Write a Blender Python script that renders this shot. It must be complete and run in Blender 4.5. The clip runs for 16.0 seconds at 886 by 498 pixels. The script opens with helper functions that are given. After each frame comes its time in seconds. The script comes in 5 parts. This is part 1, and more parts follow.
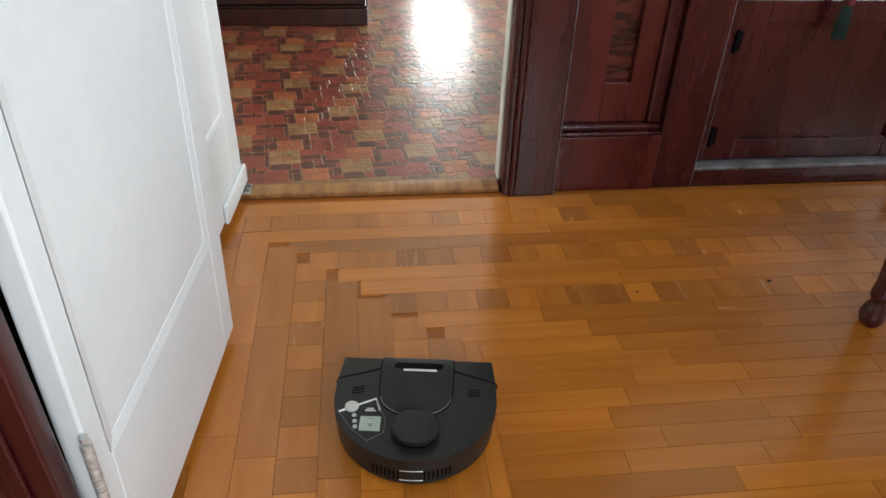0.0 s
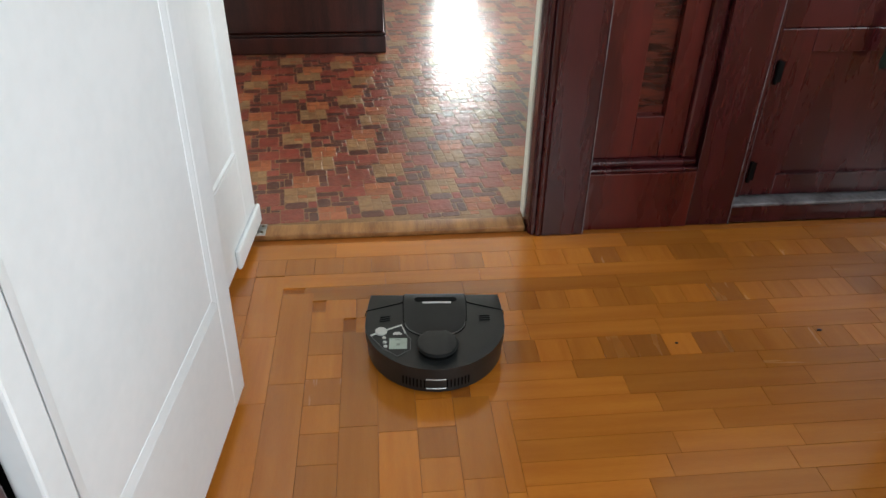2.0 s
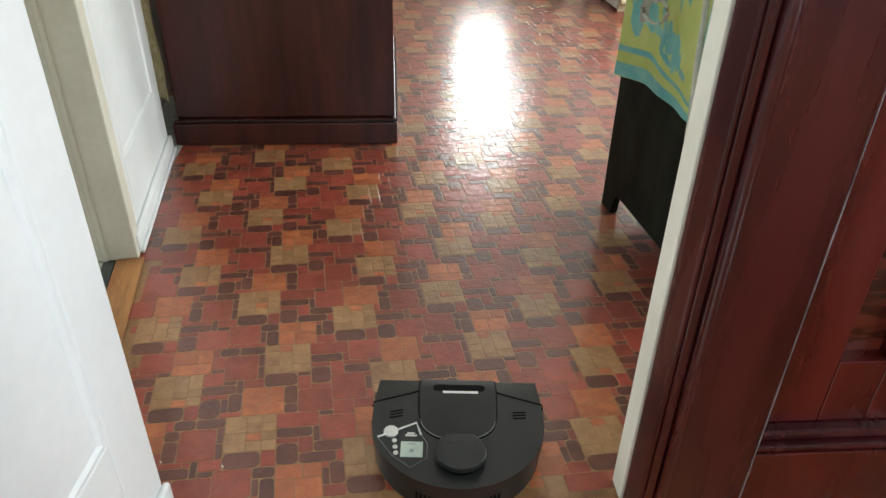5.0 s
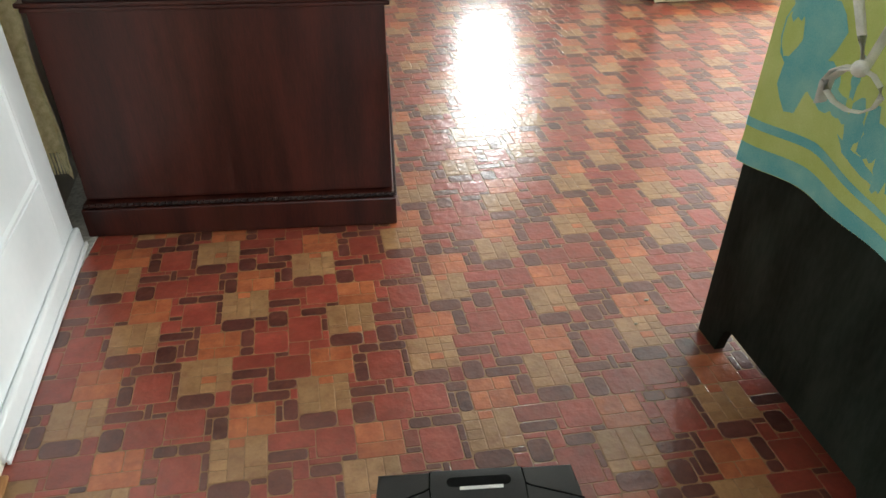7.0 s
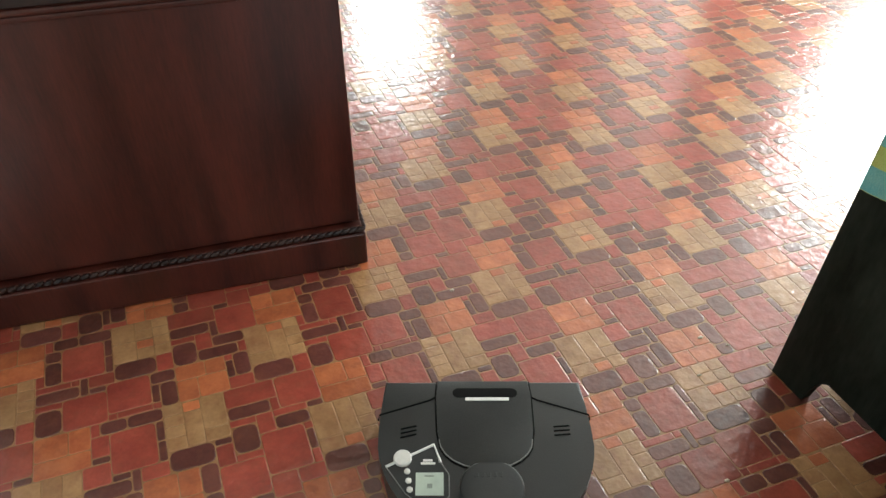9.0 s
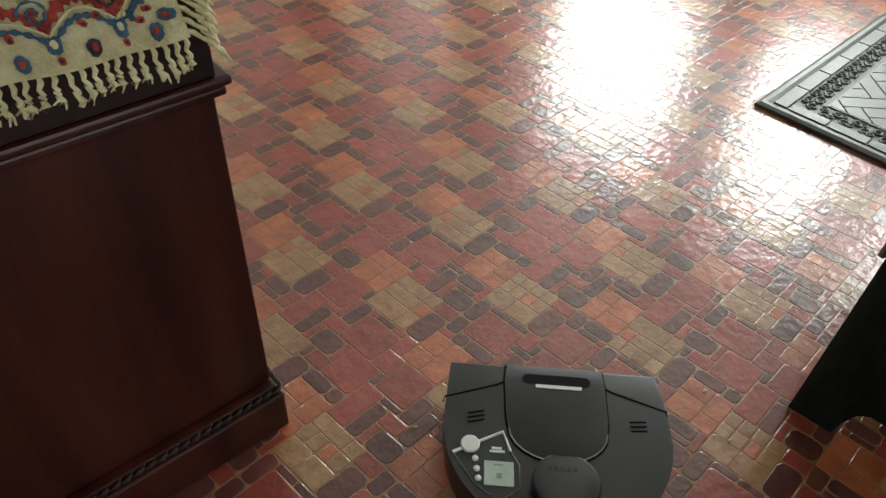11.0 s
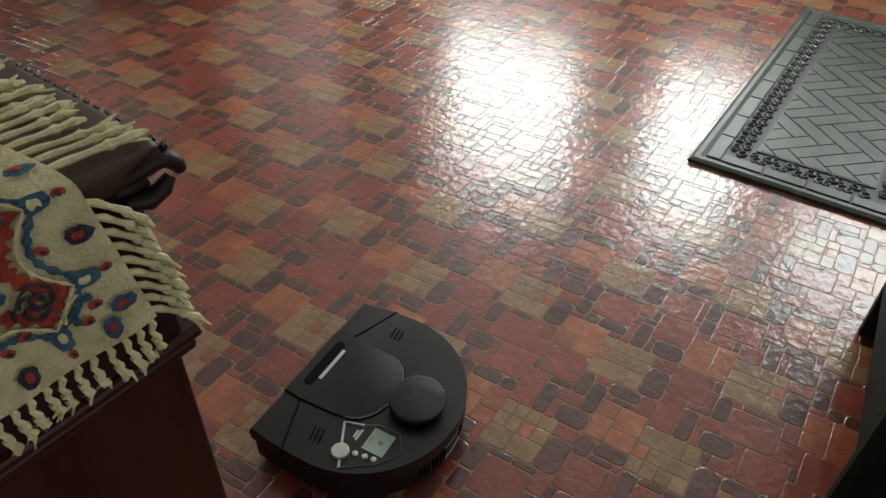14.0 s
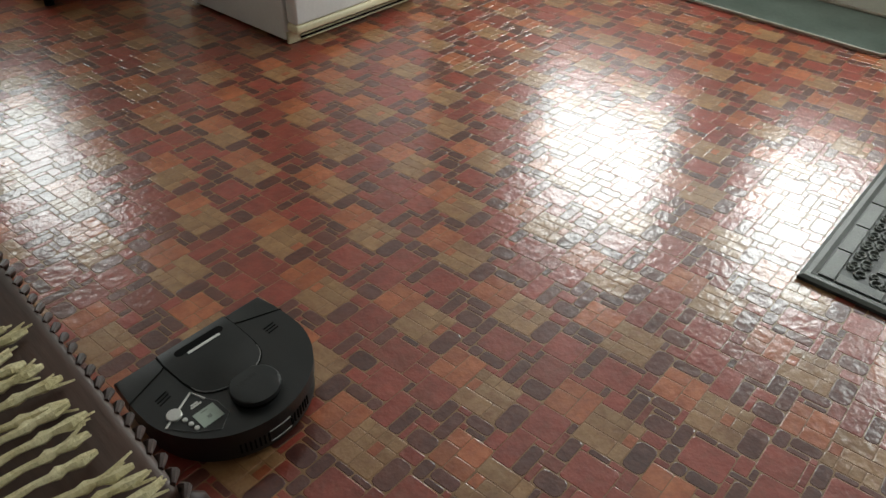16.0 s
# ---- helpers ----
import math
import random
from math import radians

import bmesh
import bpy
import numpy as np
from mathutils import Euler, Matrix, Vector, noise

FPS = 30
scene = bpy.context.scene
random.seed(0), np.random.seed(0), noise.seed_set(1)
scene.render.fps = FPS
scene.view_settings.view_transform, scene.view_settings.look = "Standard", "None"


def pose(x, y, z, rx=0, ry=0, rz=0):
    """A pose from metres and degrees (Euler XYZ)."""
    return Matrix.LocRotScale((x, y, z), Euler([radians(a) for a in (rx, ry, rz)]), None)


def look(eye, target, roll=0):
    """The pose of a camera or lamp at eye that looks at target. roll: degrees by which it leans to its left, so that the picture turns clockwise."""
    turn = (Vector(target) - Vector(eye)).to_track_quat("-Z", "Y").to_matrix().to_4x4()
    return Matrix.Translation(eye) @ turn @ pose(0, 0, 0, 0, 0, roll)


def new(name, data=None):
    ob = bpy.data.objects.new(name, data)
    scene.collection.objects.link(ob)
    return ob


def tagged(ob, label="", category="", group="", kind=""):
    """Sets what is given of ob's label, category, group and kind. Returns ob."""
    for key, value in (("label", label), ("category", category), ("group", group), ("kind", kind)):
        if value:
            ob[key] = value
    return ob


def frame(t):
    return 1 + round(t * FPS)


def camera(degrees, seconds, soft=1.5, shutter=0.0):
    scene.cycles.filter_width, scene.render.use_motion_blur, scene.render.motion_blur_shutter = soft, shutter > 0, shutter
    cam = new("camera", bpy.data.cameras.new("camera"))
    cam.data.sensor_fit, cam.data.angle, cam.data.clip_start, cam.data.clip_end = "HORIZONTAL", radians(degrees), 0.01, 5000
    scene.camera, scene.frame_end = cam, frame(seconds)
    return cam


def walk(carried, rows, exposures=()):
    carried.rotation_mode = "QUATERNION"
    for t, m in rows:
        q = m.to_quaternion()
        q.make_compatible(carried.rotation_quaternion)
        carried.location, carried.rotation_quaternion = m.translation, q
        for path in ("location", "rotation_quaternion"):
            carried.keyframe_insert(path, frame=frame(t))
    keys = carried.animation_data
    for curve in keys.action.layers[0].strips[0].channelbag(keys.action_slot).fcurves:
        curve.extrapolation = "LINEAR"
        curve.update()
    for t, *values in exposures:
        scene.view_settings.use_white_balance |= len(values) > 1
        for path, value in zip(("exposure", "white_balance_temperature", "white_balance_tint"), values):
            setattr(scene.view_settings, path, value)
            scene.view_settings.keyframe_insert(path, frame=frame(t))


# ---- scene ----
cam = camera(63.6, 16.0)
PATH = [
    (0, (0.017, -1.979, 1.16), (0.222, -0.347, 0.022), 1.9),
    (0.5, (0.009, -1.969, 1.155), (0.202, -0.332, 0.021), 1.5),
    (1, (0.021, -1.964, 1.168), (0.195, -0.33, 0.028), 1.2),
    (1.5, (0.01, -1.929, 1.162), (0.183, -0.277, 0.049), 0.8),
    (2, (0.016, -1.839, 1.161), (0.173, -0.177, 0.06), 0.7),
    (2.5, (0.048, -1.67, 1.154), (0.163, -0.005, 0.052), -0.1),
    (3, (0.053, -1.533, 1.152), (0.137, 0.155, 0.084), -0.0),
    (3.2, (0.035, -1.475, 1.137), (0.138, 0.222, 0.085), 0.5),
    (5.3, (0.046, -0.67, 1.102), (0.183, 1.016, 0.035), 1.5),
    (5.5, (0.039, -0.584, 1.105), (0.192, 1.093, 0.026), 1.65),
    (6, (0.03, -0.386, 1.096), (0.203, 1.288, 0.016), 1.6),
    (6.5, (0.042, -0.157, 1.076), (0.188, 1.505, -0.027), 0.7),
    (7, (0.035, 0.045, 1.062), (0.177, 1.682, -0.078), 0.1),
    (7.5, (0.009, 0.228, 1.055), (0.259, 1.809, -0.144), 0.5),
    (8, (-0.027, 0.359, 1.041), (0.276, 1.891, -0.209), 0.1),
    (8.5, (-0.055, 0.442, 1.039), (0.288, 1.933, -0.25), 0.3),
    (8.7, (-0.073, 0.485, 1.039), (0.288, 1.958, -0.265), 0.3),
    (10.8, (-0.229, 1.025, 0.998), (0.727, 2.139, -0.361), 2.8),
    (11, (-0.207, 1.08, 0.989), (0.788, 2.141, -0.384), 3.7),
    (11.5, (-0.15, 1.165, 0.98), (0.929, 2.153, -0.384), 4.6),
    (12, (-0.157, 1.214, 0.977), (1.032, 2.138, -0.339), 5.7),
    (12.5, (-0.164, 1.233, 0.969), (1.084, 2.099, -0.331), 5.2),
    (13, (-0.161, 1.253, 0.981), (1.116, 2.104, -0.302), 4.1),
    (13.5, (-0.148, 1.29, 0.993), (1.122, 2.14, -0.297), 3.1),
    (14, (-0.135, 1.318, 1.015), (1.098, 2.229, -0.27), 1.4),
    (14.5, (-0.117, 1.344, 1.041), (1.078, 2.322, -0.231), 0.9),
    (15, (-0.072, 1.379, 1.051), (1.099, 2.386, -0.22), 0.6),
    (15.5, (-0.011, 1.411, 1.078), (1.094, 2.5, -0.185), 0.0),
    (16, (0.01, 1.451, 1.1), (1.128, 2.541, -0.15), 1.2),
]
walk(cam, [(t, look(eye, target, roll)) for t, eye, target, roll in PATH],
     [(0, 0.05), (3.2, 0.0), (5.3, 0.2), (7.2, 0.27), (8.7, 0.5), (10.8, -0.45), (12, -0.78), (12.6, -1.06), (13.5, -1.2), (16, -1.18)])

# ---- light ----
world = bpy.data.worlds.new("sky")
scene.world = world
world.use_nodes = True
sky = world.node_tree.nodes.new("ShaderNodeTexSky")
sky.sky_type, sky.sun_disc = "NISHITA", False
sky.sun_elevation, sky.sun_rotation = radians(38), radians(70)
world.node_tree.links.new(sky.outputs[0], world.node_tree.nodes["Background"].inputs[0])
world.node_tree.nodes["Background"].inputs[1].default_value = 0.1


def lamp_sun(strength, eye):
    d = bpy.data.lights.new("sun", "SUN")
    d.energy, d.angle, d.color = strength, radians(12), (1, 0.96, 0.9)
    new("sun", d).matrix_world = look(eye, (0, 0, 0))


lamp_sun(0.8, (6, 2.5, 5))


def window_light(power, eye, target, w, h, color=(0.94, 1.0, 0.97)):
    """An area lamp of daylight colour: in a window's opening, or added as fill."""
    d = bpy.data.lights.new("window_light", "AREA")
    d.shape, d.size, d.size_y, d.energy, d.color = "RECTANGLE", w, h, power, color
    new("window_light", d).matrix_world = look(eye, target)


W_NORTH = (0.6, 1.12, 0.62, 1.45)            # window in the kitchen's far wall: x0 x1 z0 z1
W_EAST = [(2.98, 3.96, 0.92, 1.82), (1.78, 2.68, 0.94, 1.46), (0.8, 1.5, 0.95, 1.9)]   # y0 y1 z0 z1
YN, XE = 5.2, 3.45                          # kitchen's far wall and right-hand wall
window_light(24, (0.86, YN - 0.02, 1.035), (0.86, 0, 0.9), 0.52, 0.83)
for y0, y1, z0, z1 in W_EAST:
    window_light(74 if y0 > 2.9 else 46 if y0 > 1.7 else 48, (XE - 0.02, (y0 + y1) / 2, (z0 + z1) / 2), (0, (y0 + y1) / 2, (z0 + z1) / 2 - 0.1), z1 - z0, y1 - y0)
# dining room: a wide window in its right-hand wall, and an unseen one added behind as frontal fill
XD, YD = 3.3, -3.6
W_DINE = (-2.6, -0.9, 0.9, 2.2)
W_BACK = (-0.2, 1.6, 0.9, 2.2)
window_light(68, (XD - 0.02, -1.75, 1.55), (0, -1.75, 0.8), 1.3, 1.7, (0.84, 0.94, 1.0))
window_light(53, (0.7, YD + 0.02, 1.55), (0.5, 0, 0.4), 1.8, 1.3, (0.84, 0.94, 1.0))

# ---- materials ----


def surf(name, dark, light, scale=6.0, rough=0.5, rvar=0.12, bump=0.1, bscale=80.0, stretch=(1, 1, 1), metal=0.0,
         coat=0.0, vary=0.0, lo=0.35, hi=0.65, detail=5.0, spec=0.5, wave=0.0, wscale=9.0, island=False, stain=None):
    """A worn surface: two colours mixed by a broad and a fine noise, with relief. vary: how far single pieces differ."""
    m = bpy.data.materials.new(name)
    m.use_nodes = True
    nt = m.node_tree
    nodes, link = nt.nodes, nt.links.new
    b = nodes["Principled BSDF"]
    co = nodes.new("ShaderNodeTexCoord")
    mp = nodes.new("ShaderNodeMapping")
    mp.inputs["Scale"].default_value = stretch
    link(co.outputs["Object"], mp.inputs["Vector"])
    src = mp.outputs["Vector"]
    if vary:
        rnd = nodes.new("ShaderNodeNewGeometry").outputs["Random Per Island"] if island else nodes.new("ShaderNodeObjectInfo").outputs["Random"]
        off = nodes.new("ShaderNodeVectorMath")
        off.operation = "MULTIPLY_ADD"
        link(rnd, off.inputs[0])
        off.inputs[1].default_value = (37, 19, 53)
        link(src, off.inputs[2])
        src = off.outputs[0]
    n1, n2 = nodes.new("ShaderNodeTexNoise"), nodes.new("ShaderNodeTexNoise")
    for n, sc, dt in ((n1, scale, detail), (n2, bscale, 4.0)):
        n.inputs["Scale"].default_value, n.inputs["Detail"].default_value = sc, dt
        link(src, n.inputs["Vector"])
    mix = nodes.new("ShaderNodeMath")
    mix.operation = "MULTIPLY_ADD"
    link(n2.outputs[0], mix.inputs[0])
    mix.inputs[1].default_value = 0.35
    sub = nodes.new("ShaderNodeMath")
    sub.operation = "MULTIPLY_ADD"
    link(n1.outputs[0], sub.inputs[0])
    sub.inputs[1].default_value, sub.inputs[2].default_value = 0.9, -0.12
    link(sub.outputs[0], mix.inputs[2])
    ramp = nodes.new("ShaderNodeValToRGB")
    ramp.color_ramp.elements[0].position, ramp.color_ramp.elements[1].position = lo, hi
    ramp.color_ramp.elements[0].color, ramp.color_ramp.elements[1].color = (*dark, 1), (*light, 1)
    link(mix.outputs[0], ramp.inputs[0])
    out = ramp.outputs[0]
    if vary:
        hsv = nodes.new("ShaderNodeHueSaturation")
        mr = nodes.new("ShaderNodeMapRange")
        mr.inputs["To Min"].default_value, mr.inputs["To Max"].default_value = 1 - vary, 1 + vary
        link(rnd, mr.inputs["Value"])
        link(mr.outputs[0], hsv.inputs["Value"])
        link(out, hsv.inputs["Color"])
        out = hsv.outputs[0]
    if stain:                                # broad worn patches that run across the pieces, and small blotches
        for sc, amount, lo_, hi_ in ((9.0, 0.42, 0.47, 0.77), (55.0, 0.42, 0.5, 0.74)):
            ns = nodes.new("ShaderNodeTexNoise")
            ns.inputs["Scale"].default_value, ns.inputs["Detail"].default_value = sc, 4.0
            link(src, ns.inputs["Vector"])
            ms = nodes.new("ShaderNodeMapRange")
            ms.inputs["From Min"].default_value, ms.inputs["From Max"].default_value, ms.inputs["To Max"].default_value = lo_, hi_, amount
            link(ns.outputs[0], ms.inputs["Value"])
            mx = nodes.new("ShaderNodeMix")
            mx.data_type = "RGBA"
            link(ms.outputs[0], mx.inputs["Factor"])
            link(out, mx.inputs[6])
            mx.inputs[7].default_value = (*stain, 1)
            out = mx.outputs[2]
    link(out, b.inputs["Base Color"])
    rr = nodes.new("ShaderNodeMapRange")
    rr.inputs["To Min"].default_value, rr.inputs["To Max"].default_value = max(0.02, rough - rvar), rough + rvar
    link(n1.outputs[0], rr.inputs["Value"])
    link(rr.outputs[0], b.inputs["Roughness"])
    b.inputs["Metallic"].default_value = metal
    b.inputs["Coat Weight"].default_value = coat
    b.inputs["Coat Roughness"].default_value = max(0.03, rough * 0.4)
    b.inputs["Specular IOR Level"].default_value = spec
    bp = nodes.new("ShaderNodeBump")
    bp.inputs["Strength"].default_value, bp.inputs["Distance"].default_value = bump, 0.002
    link(n2.outputs[0], bp.inputs["Height"])
    last = bp
    if wave:
        n3 = nodes.new("ShaderNodeTexNoise")
        n3.inputs["Scale"].default_value, n3.inputs["Detail"].default_value = wscale, 2.0
        link(co.outputs["Object"] if not vary else src, n3.inputs["Vector"])
        bq = nodes.new("ShaderNodeBump")
        bq.inputs["Strength"].default_value, bq.inputs["Distance"].default_value = wave, 0.01
        link(n3.outputs[0], bq.inputs["Height"])
        link(bp.outputs[0], bq.inputs["Normal"])
        last = bq
    link(last.outputs[0], b.inputs["Normal"])
    link(last.outputs[0], b.inputs["Coat Normal"])
    return m


WHITE = surf("white_gloss_paint", (0.79, 0.83, 0.85), (0.86, 0.89, 0.91), 3, 0.38, 0.08, 0.08, 40, wave=0.05)
CREAM = surf("cream_paint", (0.68, 0.67, 0.58), (0.78, 0.77, 0.68), 5, 0.5, 0.1, 0.15, 60)
PLASTER = surf("wall_plaster", (0.4, 0.38, 0.33), (0.5, 0.48, 0.42), 2, 0.8, 0.05, 0.2, 90)
CEIL = surf("ceiling_paint", (0.7, 0.7, 0.68), (0.8, 0.8, 0.78), 2, 0.9, 0.03, 0.1, 90)
MAHOG = surf("mahogany_varnish", (0.026, 0.0034, 0.0042), (0.054, 0.0066, 0.008), 5, 0.27, 0.08, 0.12, 50, (3, 3, 0.5), coat=0.15)
MAHOG_RED = surf("mahogany_bright", (0.042, 0.0042, 0.0038), (0.088, 0.0088, 0.0068), 4, 0.28, 0.08, 0.12, 50, (3, 3, 0.5), coat=0.15)
MAHOG_FIG = surf("mahogany_figured", (0.012, 0.003, 0.003), (0.11, 0.018, 0.01), 7, 0.28, 0.08, 0.1, 40, (1, 1, 6), coat=0.3)
CHEST = surf("chest_wood", (0.022, 0.005, 0.0035), (0.062, 0.013, 0.008), 4, 0.36, 0.08, 0.06, 60, (4, 4, 0.5), coat=0.08, spec=0.3)
CHEST_DARK = surf("chest_dark_trim", (0.01, 0.005, 0.004), (0.035, 0.015, 0.011), 8, 0.45, 0.1, 0.2, 70, spec=0.3)
RIM = surf("chest_top_wood", (0.028, 0.014, 0.01), (0.065, 0.033, 0.023), 6, 0.45, 0.1, 0.15, 70, (4, 0.5, 4))
EBON = surf("black_green_paint", (0.006, 0.009, 0.007), (0.022, 0.028, 0.022), 7, 0.58, 0.1, 0.25, 50, (2, 2, 0.6), spec=0.1)
OAK = [surf("oak_strip_" + n, d, l, 5, 0.24, 0.06, 0.05, 90, st, coat=0.5, vary=0.24, wave=0.02, lo=0.2, hi=0.85) for n, d, l, st in (
    ("x", (0.38, 0.112, 0.011), (0.51, 0.182, 0.022), (0.6, 7, 4)), ("y", (0.38, 0.112, 0.011), (0.51, 0.182, 0.022), (7, 0.6, 4)))]
OAK_DARK = surf("oak_dark_square", (0.28, 0.086, 0.012), (0.39, 0.138, 0.022), 6, 0.26, 0.08, 0.12, 90, (7, 0.8, 4), coat=0.35, vary=0.14, lo=0.12, hi=0.92)
OAK_GAP = surf("oak_joint", (0.31, 0.095, 0.012), (0.37, 0.12, 0.017), 9, 0.45)
OAK_OLD = surf("oak_worn", (0.2, 0.08, 0.025), (0.38, 0.18, 0.062), 7, 0.45, 0.1, 0.25, 60, (5, 0.5, 4))
VIN = {}
for isl in (False, True):
    for key, d, l, v in (("beige", (0.22, 0.11, 0.046), (0.35, 0.195, 0.088), 0.14), ("orange", (0.28, 0.066, 0.026), (0.43, 0.132, 0.05), 0.15),
                         ("red", (0.18, 0.026, 0.019), (0.29, 0.055, 0.034), 0.2), ("maroon", (0.058, 0.016, 0.013), (0.11, 0.032, 0.025), 0.25)):
        VIN[key, isl] = surf("vinyl_" + key, d, l, 26, 0.32, 0.07, 0.13, 170, vary=v, island=isl, wave=0.17, wscale=46, coat=0.65, lo=0.25, hi=0.7, stain=(0.16, 0.05, 0.026))
VIN_JOINT = surf("vinyl_joint", (0.17, 0.085, 0.035), (0.26, 0.14, 0.06), 40, 0.34, 0.06, 0.2, 120)
CARPET = surf("grey_carpet", (0.3, 0.3, 0.27), (0.5, 0.5, 0.46), 90, 0.95, 0.03, 0.9, 220)
STEEL = surf("worn_steel", (0.25, 0.25, 0.25), (0.5, 0.5, 0.48), 20, 0.35, 0.1, 0.2, 90, metal=1.0)
CHROME = surf("bright_hinge_metal", (0.45, 0.45, 0.44), (0.8, 0.8, 0.78), 60, 0.4, 0.1, 0.2, 90, metal=0.45)
BRASS = surf("brass", (0.5, 0.3, 0.08), (0.75, 0.5, 0.16), 20, 0.25, 0.08, 0.1, 90, metal=1.0)
BRONZE = surf("old_bronze", (0.12, 0.085, 0.05), (0.28, 0.2, 0.12), 20, 0.4, 0.1, 0.2, 90, metal=1.0)
FRIDGE = surf("fridge_enamel", (0.68, 0.7, 0.7), (0.78, 0.8, 0.8), 3, 0.3, 0.05, 0.05, 90)
FRIDGE_TRIM = surf("yellowed_plastic", (0.55, 0.5, 0.33), (0.68, 0.62, 0.44), 5, 0.45)
RUBBER = surf("grey_rubber", (0.04, 0.048, 0.042), (0.075, 0.085, 0.074), 12, 0.42, 0.08, 0.3, 150)
RUBBER_DARK = surf("dark_rubber", (0.018, 0.022, 0.02), (0.04, 0.045, 0.042), 12, 0.5, 0.08, 0.3, 150)
PLASTIC = surf("black_satin_plastic", (0.007, 0.008, 0.008), (0.013, 0.014, 0.014), 10, 0.38, 0.05, 0.12, 400, spec=0.42)
PLASTIC_LID = surf("black_lid_plastic", (0.008, 0.009, 0.009), (0.016, 0.017, 0.017), 10, 0.44, 0.05, 0.12, 400, spec=0.36)
BLACK = surf("deep_black", (0.001, 0.001, 0.001), (0.002, 0.002, 0.002), 10, 0.7, spec=0.1)
SILVER = surf("silver_plastic", (0.42, 0.42, 0.4), (0.56, 0.56, 0.53), 14, 0.35, 0.05, 0.05, 200, metal=0.3)
GREYLINE = surf("grey_edge_plastic", (0.1, 0.1, 0.1), (0.16, 0.16, 0.16), 14, 0.35)
LCD = surf("lcd_screen", (0.3, 0.36, 0.31), (0.38, 0.44, 0.38), 9, 0.15, 0.03, 0.0, 90)
LCD_INK = surf("lcd_ink", (0.12, 0.15, 0.13), (0.18, 0.21, 0.18), 9, 0.3)
TAG = surf("white_tag", (0.6, 0.6, 0.58), (0.75, 0.75, 0.72), 14, 0.5)
WOOL = surf("cream_wool", (0.48, 0.42, 0.22), (0.66, 0.59, 0.36), 60, 0.95, 0.03, 0.9, 350)
WOOL_FR = surf("cream_fringe_yarn", (0.55, 0.48, 0.26), (0.73, 0.66, 0.42), 60, 0.95, 0.03, 0.9, 300)
WOOL_RED = surf("red_wool", (0.22, 0.02, 0.015), (0.42, 0.06, 0.035), 60, 0.95, 0.03, 0.9, 350)
WOOL_BLUE = surf("blue_wool", (0.02, 0.06, 0.11), (0.06, 0.13, 0.19), 60, 0.95, 0.03, 0.9, 350)
WOOL_NAVY = surf("navy_wool", (0.015, 0.014, 0.025), (0.045, 0.035, 0.05), 60, 0.95, 0.03, 0.9, 350)
LIME = surf("lime_cotton", (0.44, 0.52, 0.14), (0.56, 0.63, 0.24), 9, 0.9, 0.03, 0.5, 500)
TEAL = surf("teal_print", (0.12, 0.4, 0.42), (0.26, 0.52, 0.46), 14, 0.9, 0.03, 0.5, 500)
TAPE = surf("white_cotton_tape", (0.6, 0.6, 0.56), (0.78, 0.78, 0.74), 40, 0.9, 0.03, 0.6, 400)
TASSEL = surf("dark_green_thread", (0.006, 0.02, 0.016), (0.02, 0.05, 0.04), 60, 0.8, 0.05, 0.8, 300)
TASSEL_RED = surf("dark_red_thread", (0.08, 0.006, 0.01), (0.16, 0.015, 0.02), 60, 0.8, 0.05, 0.8, 300)
# pale grey: the cupboard bead's highlight put into its colour, and worn edges
BEAD = surf("bead_highlight_and_wear", (0.07, 0.06, 0.065), (0.2, 0.19, 0.2), 14, 0.3, 0.08, 0.2, 70)
CRUMB = surf("pale_crumb", (0.35, 0.3, 0.22), (0.5, 0.45, 0.36), 60, 0.8)
TRAY_RIM = surf("dull_tan_plastic", (0.2, 0.17, 0.13), (0.32, 0.28, 0.22), 9, 0.5)
TRAY = surf("grey_green_plastic", (0.05, 0.07, 0.06), (0.1, 0.13, 0.11), 6, 0.3, 0.08, 0.1, 60)


def clear_glass():
    m = bpy.data.materials.new("clear_glass")
    m.use_nodes = True
    b = m.node_tree.nodes["Principled BSDF"]
    b.inputs["Transmission Weight"].default_value, b.inputs["Roughness"].default_value = 1.0, 0.03
    b.inputs["IOR"].default_value = 1.5
    return m


GLASS = clear_glass()

# ---- mesh helpers ----


def box(bm, x0, x1, y0, y1, z0, z1, bev=0.0, seg=2):
    vs = bmesh.ops.create_cube(bm, size=1.0)["verts"]
    for v in vs:
        v.co = ((x0 + x1) / 2 + v.co.x * (x1 - x0), (y0 + y1) / 2 + v.co.y * (y1 - y0), (z0 + z1) / 2 + v.co.z * (z1 - z0))
    if bev:
        es = list({e for v in vs for e in v.link_edges})
        bmesh.ops.bevel(bm, geom=es, offset=bev, segments=seg, affect="EDGES", profile=0.5, clamp_overlap=True)
    return bm


def boxes(*rows):
    bm = bmesh.new()
    for r in rows:
        box(bm, *r)
    return bm


def prism(bm, pts, z0, z1, bev=0.0, seg=2):
    """An upright prism over an outline in x and y; bev rounds its upper edge."""
    lo = [bm.verts.new((x, y, z0)) for x, y in pts]
    hi = [bm.verts.new((x, y, z1)) for x, y in pts]
    n = len(pts)
    bm.faces.new(lo[::-1])
    top = bm.faces.new(hi)
    for i in range(n):
        bm.faces.new((lo[i], lo[(i + 1) % n], hi[(i + 1) % n], hi[i]))
    if bev:
        bmesh.ops.bevel(bm, geom=list(top.edges), offset=bev, segments=seg, affect="EDGES", profile=0.5, clamp_overlap=True)
    return bm


